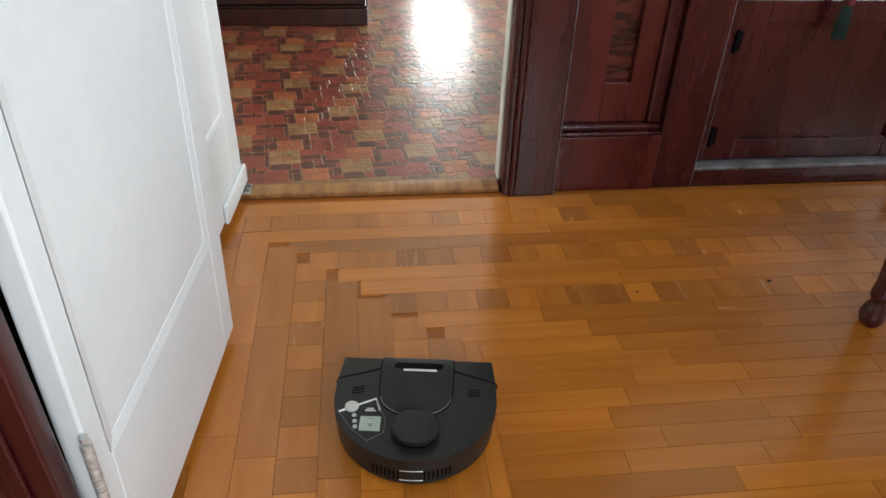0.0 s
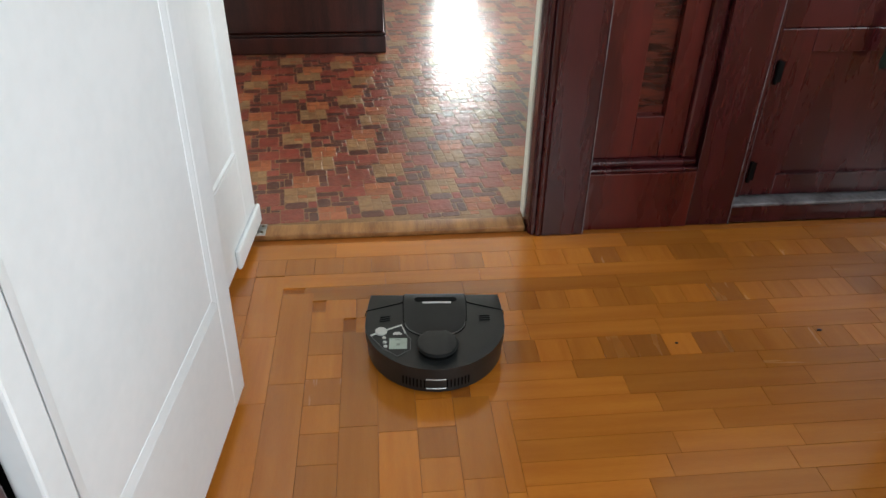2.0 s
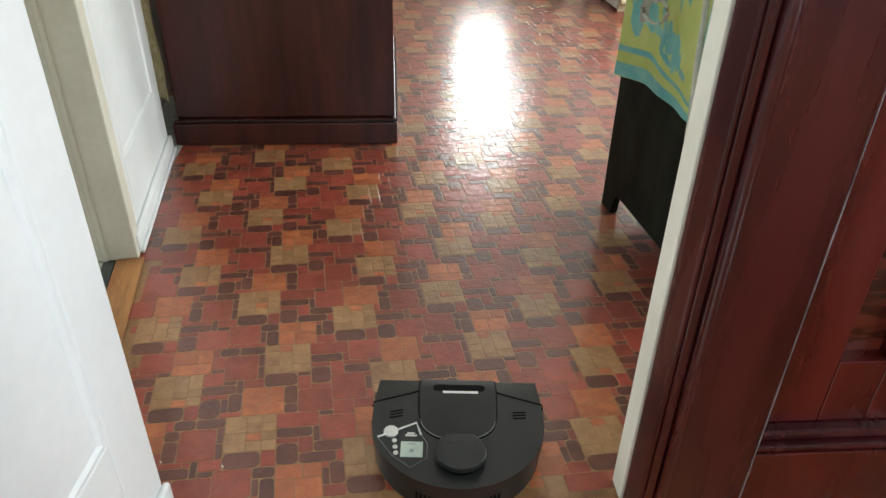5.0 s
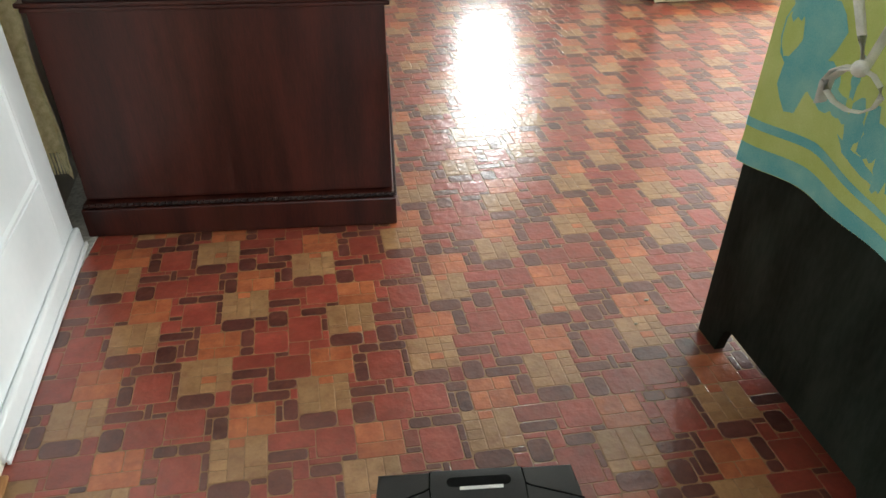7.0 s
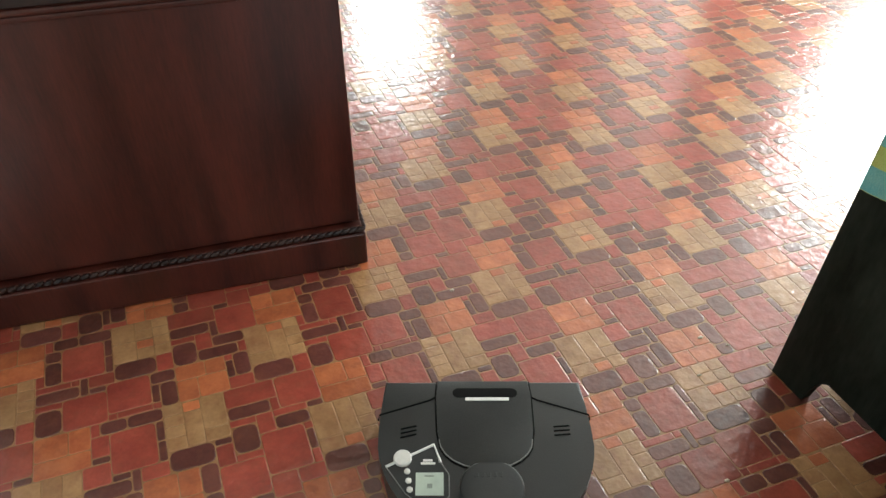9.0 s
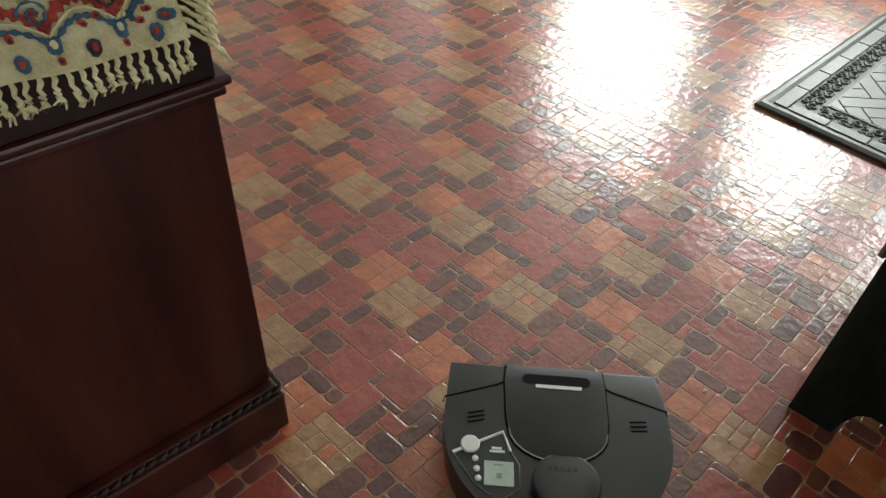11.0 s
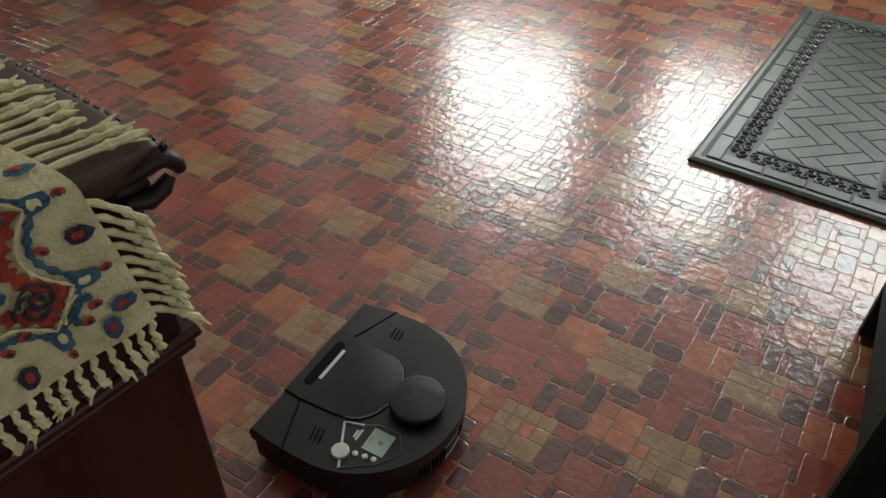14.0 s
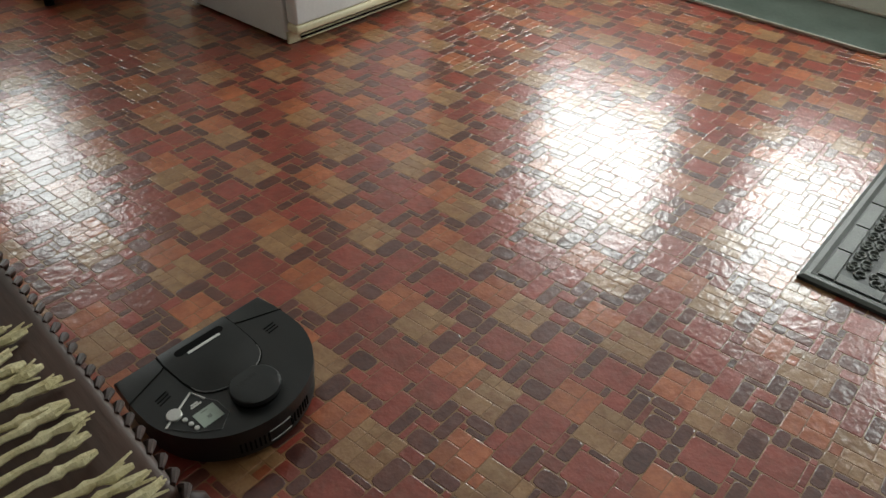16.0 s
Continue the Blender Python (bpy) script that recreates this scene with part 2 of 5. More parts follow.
def tube(bm, pts, r, n=8, flat=1.0):
    """A rod along a line of points; r is one radius or one for each point."""
    rs = r if isinstance(r, (list, tuple)) else [r] * len(pts)
    rings = []
    for i, p in enumerate(pts):
        p = Vector(p)
        d = (Vector(pts[min(i + 1, len(pts) - 1)]) - Vector(pts[max(i - 1, 0)])).normalized()
        a = d.cross(Vector((0, 0, 1)) if abs(d.z) < 0.9 else Vector((1, 0, 0))).normalized()
        c = d.cross(a)
        rings.append([bm.verts.new(p + rs[i] * (math.cos(k * math.tau / n) * a + flat * math.sin(k * math.tau / n) * c)) for k in range(n)])
    for u, v in zip(rings, rings[1:]):
        for k in range(n):
            bm.faces.new((u[k], u[(k + 1) % n], v[(k + 1) % n], v[k]))
    bm.faces.new(rings[0][::-1])
    bm.faces.new(rings[-1])
    return bm


def sheet(fn, nu, nv, thick=0.003):
    """A cloth: fn(u, v) gives its places; it has a thickness."""
    bm = bmesh.new()
    g = [[bm.verts.new(fn(i / nu, j / nv)) for j in range(nv + 1)] for i in range(nu + 1)]
    for i in range(nu):
        for j in range(nv):
            bm.faces.new((g[i][j], g[i + 1][j], g[i + 1][j + 1], g[i][j + 1]))
    bm.normal_update()
    bmesh.ops.solidify(bm, geom=bm.faces[:], thickness=thick)
    return bm


def lathe(bm, prof, n=24, at=(0, 0, 0), axis="z"):
    rings = []
    for r, h in prof:
        ring = []
        for k in range(n):
            a = k * math.tau / n
            p = (r * math.cos(a), r * math.sin(a), h) if axis == "z" else (h, r * math.cos(a), r * math.sin(a))
            ring.append(bm.verts.new(Vector(p) + Vector(at)))
        rings.append(ring)
    for u, v in zip(rings, rings[1:]):
        for k in range(n):
            bm.faces.new((u[k], u[(k + 1) % n], v[(k + 1) % n], v[k]))
    bm.faces.new(rings[0][::-1])
    bm.faces.new(rings[-1])
    return bm


def mesh(name, bm, mat, smooth=False):
    me = bpy.data.meshes.new(name)
    bmesh.ops.recalc_face_normals(bm, faces=bm.faces[:])
    bm.to_mesh(me)
    bm.free()
    me.materials.append(mat)
    if smooth:
        me.shade_smooth()
        me.set_sharp_from_angle(angle=radians(40))
    return me


def part(name, bm, mat, parent, label="", smooth=False):
    ob = new(name, mesh(name, bm, mat, smooth))
    ob.parent = parent
    return tagged(ob, label)


def thing(name, m, label, category, group="", kind=""):
    ob = new(name)
    ob.empty_display_size = 0.05
    ob.matrix_basis = m
    return tagged(ob, label, category, group, kind)


def setting(name, bm, mat, label="", smooth=False):
    return tagged(new(name, mesh(name, bm, mat, smooth)), label, kind="structure")



# ---- the rooms ----
H = 2.6
setting("ground", boxes((-30, 30, -30, 30, -0.6, -0.3)), PLASTER, "pale ground outside the house")
setting("floor_dining", boxes((-1.7, XD, YD, 0.0, -0.1, -0.004)), OAK_GAP, "dark joints under a honey-coloured oak strip floor")
vinyl = setting("floor_kitchen", boxes((-0.734, XE, 0.05, YN, -0.1, 0.0134), (-1.4, -0.7345, 2.2005, YN, -0.1, 0.0134)), VIN_JOINT, "glossy embossed vinyl floor in red, orange and beige stones")
setting("ceiling_dining", boxes((-1.8, XD + 0.15, YD - 0.15, 0.0, H, H + 0.1)), CEIL)
setting("ceiling_kitchen", boxes((-1.9, XE + 0.15, 0.0, YN + 0.15, H, H + 0.1)), CEIL)
setting("floor_hall", boxes((-2.6, -0.735, 0.1, 2.2, -0.1, 0.0165)), CARPET, "pale grey looped carpet in the side hall")


def wall_with_hole(name, axis, at, thick, a0, a1, hole, mat, label=""):
    """A wall across y or x with one or more window holes (a0, a1, z0, z1), in pieces that butt."""
    bm = bmesh.new()

    def bit(u0, u1, z0, z1):
        if u1 - u0 > 1e-4 and z1 - z0 > 1e-4:
            if axis == "y":
                box(bm, u0, u1, at, at + thick, z0, z1)
            else:
                box(bm, at, at + thick, u0, u1, z0, z1)
    u = a0
    for h0, h1, z0, z1 in sorted(hole):
        bit(u, h0, 0, H)
        bit(h0, h1, 0, z0)
        bit(h0, h1, z1, H)
        u = h1
    bit(u, a1, 0, H)
    return setting(name, bm, mat, label)


wall_with_hole("wall_north", "y", YN, 0.14, -1.9, XE, [W_NORTH], PLASTER, "cream plaster kitchen wall with a window")
wall_with_hole("wall_east", "x", XE, 0.14, 0.0, YN, W_EAST, PLASTER, "cream plaster kitchen wall with two windows")
wall_with_hole("wall_dining_east", "x", XD, 0.14, YD, 0.0, [W_DINE], PLASTER, "plaster dining room wall with a wide window")
wall_with_hole("wall_dining_south", "y", YD - 0.14, 0.14, -1.8, XD, [W_BACK], PLASTER, "plaster dining room wall with an added, unseen window opening")
setting("wall_dining_west", boxes((-1.84, -1.7, YD, -1.32, 0, H), (-0.72, -0.6, -1.18, 0.0, 0, H)), PLASTER, "white plaster wall beside the open doors")
setting("wall_partition", boxes((-1.7, -0.475, -1.32, -1.18, 0, H)), WHITE, "short white painted partition beside the door post")


def window(name, axis, at, hole):
    u0, u1, z0, z1 = hole
    win = thing(name, pose(0, 0, 0), "white painted sash window with two sashes", "window", kind="structure")

    def bar(nm, a0, a1, b0, b1, d0=0.03, d1=0.09):
        bm = boxes((a0, a1, at + d0, at + d1, b0, b1, 0.004) if axis == "y" else (at + d0, at + d1, a0, a1, b0, b1, 0.004))
        part(nm, bm, WHITE, win)
    bar("window_frame", u0, u0 + 0.04, z0, z1)
    bar("window_frame", u1 - 0.04, u1, z0, z1)
    bar("window_frame", u0 + 0.04, u1 - 0.04, z1 - 0.04, z1)
    bar("window_sill", u0 + 0.04, u1 - 0.04, z0, z0 + 0.03)
    bar("meeting_rail", u0 + 0.04, u1 - 0.04, (z0 + z1) / 2 - 0.02, (z0 + z1) / 2 + 0.02, 0.04, 0.08)


window("window_1", "y", YN, W_NORTH)
for i, w in enumerate(W_EAST):
    window("window_%d" % (i + 2), "x", XE, w)
window("window_4", "x", XD, W_DINE)

# wall between dining room and kitchen, with its doorway
XL, XR = -0.43, 0.452
setting("wall_middle", boxes((-1.9, XL, 0.0, 0.09, 0, H), (XL, XR, 0.0, 0.09, 2.1, H), (XR + 0.02, XD + 0.3, 0.0905, 0.1, 0, H),
                             (XR + 0.012, 0.612, 0.001, 0.09, 0, H), (0.612, XD, 0.07, 0.09, 0, H)), PLASTER, "plaster wall with a doorway between two rooms")
setting("door_jamb", boxes((XR - 0.01, XR + 0.0115, 0.044, 0.092, 0.02, 2.1, 0.002)), CREAM, "cream painted door jamb")
setting("door_threshold", boxes((-0.39, XR - 0.0105, -0.004, 0.056, -0.003, 0.019, 0.006, 3)), OAK_OLD, "worn oak threshold strip", True)

casing = thing("door_casing", pose(0, 0, 0), "dark red mahogany door casing, moulded at its edge", "door casing", kind="structure")
part("board", boxes((0.485, 0.612, -0.034, 0.0, 0, 2.2, 0.003)), MAHOG, casing)
part("moulding", boxes((0.446, 0.4635, -0.022, 0.0435, 0, 2.2, 0.004), (0.452, 0.466, -0.03, -0.0225, 0, 2.2, 0.003), (0.4665, 0.4845, -0.042, 0.0, 0, 2.2, 0.007, 3)), MAHOG, casing)

panel = thing("wall_panelling", pose(0, 0, 0), "dark mahogany wall panelling with a narrow figured panel", "panelling", kind="structure")
part("plinth", boxes((0.613, 0.946, -0.012, 0.07, 0.0, 0.19, 0.002)), MAHOG_RED, panel, "redder mahogany plinth board")
part("rail", boxes((0.613, 0.946, -0.008, 0.07, 0.1905, 0.203, 0.004), (0.613, 0.946, 0.006, 0.07, 0.2035, 0.222, 0.006)), MAHOG, panel)
part("stile", boxes((0.613, 0.748, 0.03, 0.07, 0.2225, 2.2, 0.003)), MAHOG_RED, panel)
part("stile", boxes((0.831, 0.9, 0.03, 0.07, 0.2225, 2.2, 0.003)), MAHOG_RED, panel)
part("stile", boxes((0.9005, 0.946, 0.014, 0.07, 0.2225, 2.2, 0.008)), MAHOG, panel)
part("cross_piece", boxes((0.7485, 0.8305, 0.03, 0.07, 0.2225, 0.352, 0.003)), MAHOG_RED, panel)
part("inset", boxes((0.7485, 0.8305, 0.058, 0.0695, 0.3525, 2.2)), MAHOG_FIG, panel, "dark figured inset panel")
for wx in (0.6115, 1.0835):
    part("worn_edge", boxes((wx, wx + 0.0018, -0.0365 if wx < 1 else -0.0095, -0.0345 if wx < 1 else -0.0082, 0.0, 1.6)), BEAD, panel, "pale worn edge")
part("post", boxes((0.9465, 1.084, -0.008, 0.07, 0.0, 2.2, 0.003)), MAHOG, panel)


def panel_frame(bm, x0, x1, z0, z1, y, w, d):
    """A bevelled picture-frame moulding round a panel, its outer edge at x0..z1."""
    ring = []
    for k, (off, yy) in enumerate(((0, y), (w * 0.3, y - d), (w * 0.7, y - d), (w, y))):
        ring.append([bm.verts.new(p) for p in ((x0 + off, yy, z0 + off), (x1 - off, yy, z0 + off), (x1 - off, yy, z1 - off), (x0 + off, yy, z1 - off))])
    for a, b in zip(ring, ring[1:]):
        for k in range(4):
            bm.faces.new((a[k], a[(k + 1) % 4], b[(k + 1) % 4], b[k]))
    return bm


def cupboard():
    c = thing("built_in_cupboard", pose(0, 0, 0), "dark mahogany built-in cupboard with panelled doors on a low plinth", "cupboard")
    part("plinth", boxes((1.0845, 2.95, 0.0, 0.07, 0.0, 0.056, 0.002)), MAHOG, c)
    part("base_bead", boxes((1.0845, 2.95, -0.006, 0.07, 0.0565, 0.07, 0.006, 3)), BEAD, c, "low bead with its grey-blue highlight painted in", True)
    part("side_frame", boxes((1.0845, 1.122, 0.034, 0.07, 0.0705, 0.95, 0.002)), MAHOG, c)
    part("top_rail", boxes((1.1225, 2.95, 0.034, 0.07, 0.6, 0.68, 0.002)), MAHOG, c)
    part("drawer", boxes((1.1225, 2.95, 0.03, 0.07, 0.685, 0.94, 0.004)), MAHOG, c)
    for x0 in (1.124, 1.86):
        x1 = x0 + 0.73
        d = part("door", boxes((x0, x1, 0.05, 0.066, 0.076, 0.597, 0.002)), MAHOG, c)
        part("door_stile", boxes((x0, x0 + 0.1, 0.036, 0.0495, 0.076, 0.597, 0.003)), MAHOG, d)
        part("door_stile", boxes((x1 - 0.1, x1, 0.036, 0.0495, 0.076, 0.597, 0.003)), MAHOG, d)
        part("door_rail", boxes((x0 + 0.1005, x1 - 0.1005, 0.036, 0.0495, 0.076, 0.146, 0.003)), MAHOG, d)
        part("door_rail", boxes((x0 + 0.1005, x1 - 0.1005, 0.036, 0.0495, 0.53, 0.597, 0.003)), MAHOG, d)
        for z in (0.16, 0.475):
            bm = bmesh.new()
            tube(bm, [(x0 + 0.012, 0.031, z - 0.035), (x0 + 0.012, 0.031, z + 0.035)], 0.006)
            box(bm, x0 + 0.008, x0 + 0.03, 0.033, 0.0355, z - 0.03, z + 0.03)
            part("hinge", bm, BLACK, d, "black iron hinge")
        bm = bmesh.new()
        lathe(bm, [(0.004, -0.02), (0.013, -0.016), (0.014, -0.006), (0.006, 0.0), (0.006, 0.03)], 12, (0, 0, 0), "x")
        bmesh.ops.rotate(bm, verts=bm.verts[:], matrix=Matrix.Rotation(radians(90), 3, "Z"))
        bmesh.ops.translate(bm, verts=bm.verts[:], vec=(x1 - 0.04, 0.02, 0.33))
        part("knob", bm, CHEST_DARK, d, "dark turned knob", True)
    part("worktop", boxes((1.0845, 2.95, -0.03, 0.07, 0.951, 0.985, 0.006)), MAHOG, c)
    return c


cupboard()

tassel = thing("key_tassel", pose(1.425, -0.012, 0.6), "dark green and red thread tassel hanging from the cupboard", "tassel")
bm = bmesh.new()
tube(bm, [(0, 0.035, 0.12), (0.0, 0.01, 0.09), (0, 0, 0.05), (0, 0, 0.0)], 0.004)
part("cord", bm, TASSEL_RED, tassel, "red twisted cord")
bm = bmesh.new()
lathe(bm, [(0.004, 0.03), (0.013, 0.022), (0.016, 0.008), (0.011, -0.006)], 14)
part("head", bm, TASSEL_RED, tassel, "wound dark red head", True)
bm = bmesh.new()
for k in range(46):
    a, r = k * 2.4, 0.011 * math.sqrt((k + 0.5) / 46)
    tube(bm, [(r * math.cos(a), r * math.sin(a), -0.004), (1.6 * r * math.cos(a), 1.6 * r * math.sin(a), -0.05),
              (1.9 * r * math.cos(a), 1.9 * r * math.sin(a), -0.095 - 0.012 * random.random())], 0.0022, 4)
part("skirt", bm, TASSEL, tassel, "dark green thread skirt")

# ---- doors on the left ----


def hinged_door():
    """White panelled door, open; its local x runs along the leaf from the hinge, its face looks along -y."""
    face0, face1 = Vector((-0.378, -1.3, 0)), Vector((-0.311, -0.645, 0))
    ang = math.degrees(math.atan2(face1.y - face0.y, face1.x - face0.x))
    d = thing("door_1", pose(face0.x, face0.y, 0.0, 1.5, 0, ang), "white gloss painted panelled door standing open, glass knob", "door", kind="structure")
    w, z0, z1, t = (face1 - face0).length, 0.028, 2.05, 0.036
    bm = boxes((0, 0.05, 0, t, z0, z1, 0.004), (w - 0.074, w, 0, t, z0, z1, 0.005, 3), (0.0505, w - 0.0745, 0, t, z0, 0.315, 0.003), (0.0505, w - 0.0745, 0, t, 1.9, z1, 0.003))
    part("leaf", bm, WHITE, d)
    part("panel", boxes((0.0505, w - 0.0745, 0.0048, t - 0.0035, 0.3155, 1.8995)), WHITE, d)
    bm = bmesh.new()                        # a sloping moulding that sinks from the stiles to the panel
    for off0, y0, off1, y1 in ((0, 0.0005, 0.005, 0.0012), (0.005, 0.0012, 0.019, 0.0038), (0.019, 0.0038, 0.0195, 0.0051)):
        ra, rb = [[bm.verts.new(p) for p in ((0.05 + o, y, 0.315 + o), (w - 0.074 - o, y, 0.315 + o), (w - 0.074 - o, y, 1.9 - o), (0.05 + o, y, 1.9 - o))] for o, y in ((off0, y0), (off1, y1))]
        for k in range(4):
            bm.faces.new((ra[k], ra[(k + 1) % 4], rb[(k + 1) % 4], rb[k]))
    part("panel_moulding", bm, WHITE, d)
    for z in (0.345, 1.7):
        bm = bmesh.new()
        for k in range(5):
            tube(bm, [(-0.006, -0.004, z - 0.06 + k * 0.024), (-0.006, -0.004, z - 0.038 + k * 0.024)], 0.008, 10)
        tube(bm, [(-0.006, -0.004, z - 0.068), (-0.006, -0.004, z - 0.061)], 0.005)
        tube(bm, [(-0.006, -0.004, z + 0.061), (-0.006, -0.004, z + 0.07)], 0.006)
        part("hinge", bm, CHROME, d, "bright worn metal hinge", True)
    k = part("knob_rosette", lathe(bmesh.new(), [(0.0, -0.0105), (0.012, -0.010), (0.026, -0.006), (0.028, -0.001), (0.028, 0.0005)], 28), BRONZE, d, "round old bronze rosette", True)
    k.matrix_basis = pose(w - 0.038, 0.0, 0.915, -90, 0, 0)
    k.data.transform(Matrix.Rotation(math.pi, 4, "X"))
    s = part("shank", lathe(bmesh.new(), [(0.011, 0.0), (0.011, 0.03), (0.014, 0.031), (0.014, 0.038)], 16), BRONZE, d, "", True)
    s.matrix_basis = pose(w - 0.038, -0.006, 0.915, 90, 0, 0)
    g = part("glass_knob", lathe(bmesh.new(), [(0.01, 0.0), (0.021, 0.008), (0.023, 0.018), (0.018, 0.026), (0.009, 0.028)], 8), GLASS, d, "faceted clear glass knob")
    g.matrix_basis = pose(w - 0.038, -0.044, 0.915, 90, 0, 0)
    return d


hinged_door()

post = thing("door_post", pose(0, 0, 0), "dark stained door post with a worn edge", "door post", kind="structure")
part("board", boxes((-0.474, -0.39, -1.36, -1.318, 0, 2.2, 0.004)), MAHOG, post)
part("moulding", boxes((-0.44, -0.42, -1.368, -1.3605, 0, 2.2, 0.003)), MAHOG, post)
part("stop", boxes((-0.474, -0.425, -1.3175, -1.2, 0, 2.2, 0.002)), BLACK, post)


def swing_door():
    d = thing("door_2", pose(-0.372, 0.068, 0.0, 0, 0, -94.8), "white painted swing door on a floor pivot, standing open", "door", kind="structure")
    z0 = 0.032
    bm = boxes((0.0, 0.11, -0.038, 0, z0, 2.05, 0.006, 3), (0.66, 0.77, -0.038, 0, z0, 2.05, 0.004),
               (0.1105, 0.6595, -0.038, 0, z0, 0.3, 0.003), (0.1105, 0.6595, -0.038, 0, 1.9, 2.05, 0.003), (0.1105, 0.6595, -0.038, 0, 0.82, 0.96, 0.003))
    part("leaf", bm, WHITE, d)
    for a, b in ((0.3, 0.82), (0.96, 1.9)):
        part("panel", boxes((0.1105, 0.6595, -0.033, -0.0035, a, b)), WHITE, d)
        bm = panel_frame(bmesh.new(), 0.1095, 0.6605, a - 0.001, b + 0.001, 0.0032, 0.02, 0.005)
        for v in bm.verts:
            v.co.y = -v.co.y
        part("panel_moulding", bm, WHITE, d)
    part("pivot_cover", boxes((-0.002, 0.262, 0.0005, 0.014, 0.028, 0.09, 0.006, 3)), WHITE, d, "white painted pivot cover plate", True)
    return d


swing_door()
plate = thing("pivot_plate", pose(-0.372, 0.03, 0.0), "grey steel floor pivot plate screwed beside the threshold", "floor plate")
part("plate", boxes((-0.02, 0.03, -0.032, 0.03, 0.0, 0.021, 0.003)), STEEL, plate)
for sx, sy in ((0.018, -0.018), (0.018, 0.016)):
    part("screw", lathe(bmesh.new(), [(0.004, 0.0), (0.004, 0.0225), (0.002, 0.0235)], 10, (sx, sy, 0)), BRONZE, plate)

# ---- kitchen: left wall with its doorway and open door ----
LW = pose(-0.594, 0.448, 0, 0, 0, 7.9)
lw = setting("wall_west", boxes((-0.22, -0.085, 0.535, 4.9, 0, H), (-0.22, -0.085, -0.45, 0.535, 2.1, H), (-0.22, -0.02, -0.42, -0.33, 0, H)), PLASTER, "plaster kitchen wall with a doorway")
lw.matrix_basis = LW
setting("wall_hall", boxes((-2.75, -2.6, 0.0, 2.35, 0, H), (-2.6, -0.95, 2.2, 2.34, 0, 2.6)), PLASTER, "plaster walls of the side hall")
# added fill lamp: brightens carpet and white door; the hall wall has no opening
window_light(55, (-2.55, 1.2, 1.6), (0, 1.0, 0.3), 0.7, 1.0)
jamb = setting("door_frame_west", boxes((-0.15, -0.012, 0.47, 0.534, 0.008, 2.1, 0.004), (-0.105, -0.09, 0.462, 0.4695, 0.008, 2.1, 0.003)), CREAM, "cream painted door frame with chipped edges")
jamb.matrix_basis = LW
sill = setting("door_threshold_west", boxes((-0.07, 0.003, -0.35, 0.47, 0.0, 0.0205, 0.004, 2)), OAK_OLD, "worn bare oak threshold")
sill.matrix_basis = LW
strip = setting("threshold_strip", boxes((-0.103, -0.071, -0.35, 0.47, 0.0, 0.018, 0.002)), RUBBER_DARK, "dark edging strip against the carpet")
strip.matrix_basis = LW


def west_door():
    a, b = Vector((-0.672, 0.935)), Vector((-0.757, 1.64))
    ang = math.degrees(math.atan2(b.y - a.y, b.x - a.x))
    w = (b - a).length
    d = thing("door_3", pose(a.x, a.y, 0.0, 0, 0, ang), "white painted panelled door standing open along the wall", "door", kind="structure")
    bm = boxes((0, 0.1, 0.012, 0.045, 0.018, 2.05, 0.003), (w - 0.1, w, 0.012, 0.045, 0.018, 2.05, 0.003), (0.1005, w - 0.1005, 0.012, 0.045, 0.018, 0.26, 0.003),
               (0.1005, w - 0.1005, 0.012, 0.045, 0.9, 1.02, 0.003), (0.1005, w - 0.1005, 0.012, 0.045, 1.9, 2.05, 0.003))
    part("leaf", bm, WHITE, d)
    for z0, z1 in ((0.26, 0.9), (1.02, 1.9)):
        part("panel", boxes((0.1005, w - 0.1005, 0.0155, 0.036, z0, z1)), WHITE, d)
        part("panel_moulding", panel_frame(bmesh.new(), 0.0995, w - 0.0995, z0 - 0.001, z1 + 0.001, 0.0152, 0.02, 0.005), WHITE, d)
    part("kick_rail", boxes((0.0, w, -0.004, 0.0115, 0.017, 0.075, 0.006, 3), (0.0, w, -0.012, -0.0045, 0.016, 0.03, 0.003)), WHITE, d, "white kick rail along the foot", True)
    return d


west_door()

# ---- chest ----


def beads(bm, p0, p1, r, step):
    """A row of small slanting beads, like a carved rope."""
    p0, p1 = Vector(p0), Vector(p1)
    n = max(2, int((p1 - p0).length / step))
    d = (p1 - p0).normalized()
    for k in range(n):
        c = p0.lerp(p1, (k + 0.5) / n)
        tube(bm, [c - d * step * 0.5 - Vector((0, 0, r * 0.6)), c, c + d * step * 0.5 + Vector((0, 0, r * 0.6))], [r * 0.45, r, r * 0.45], 6)
    return bm


CX0, CX1, CY0, CY1 = -0.742, 0.044, 1.7, 2.75


TOP = 0.765                                 # height of the chest's top board over the floor


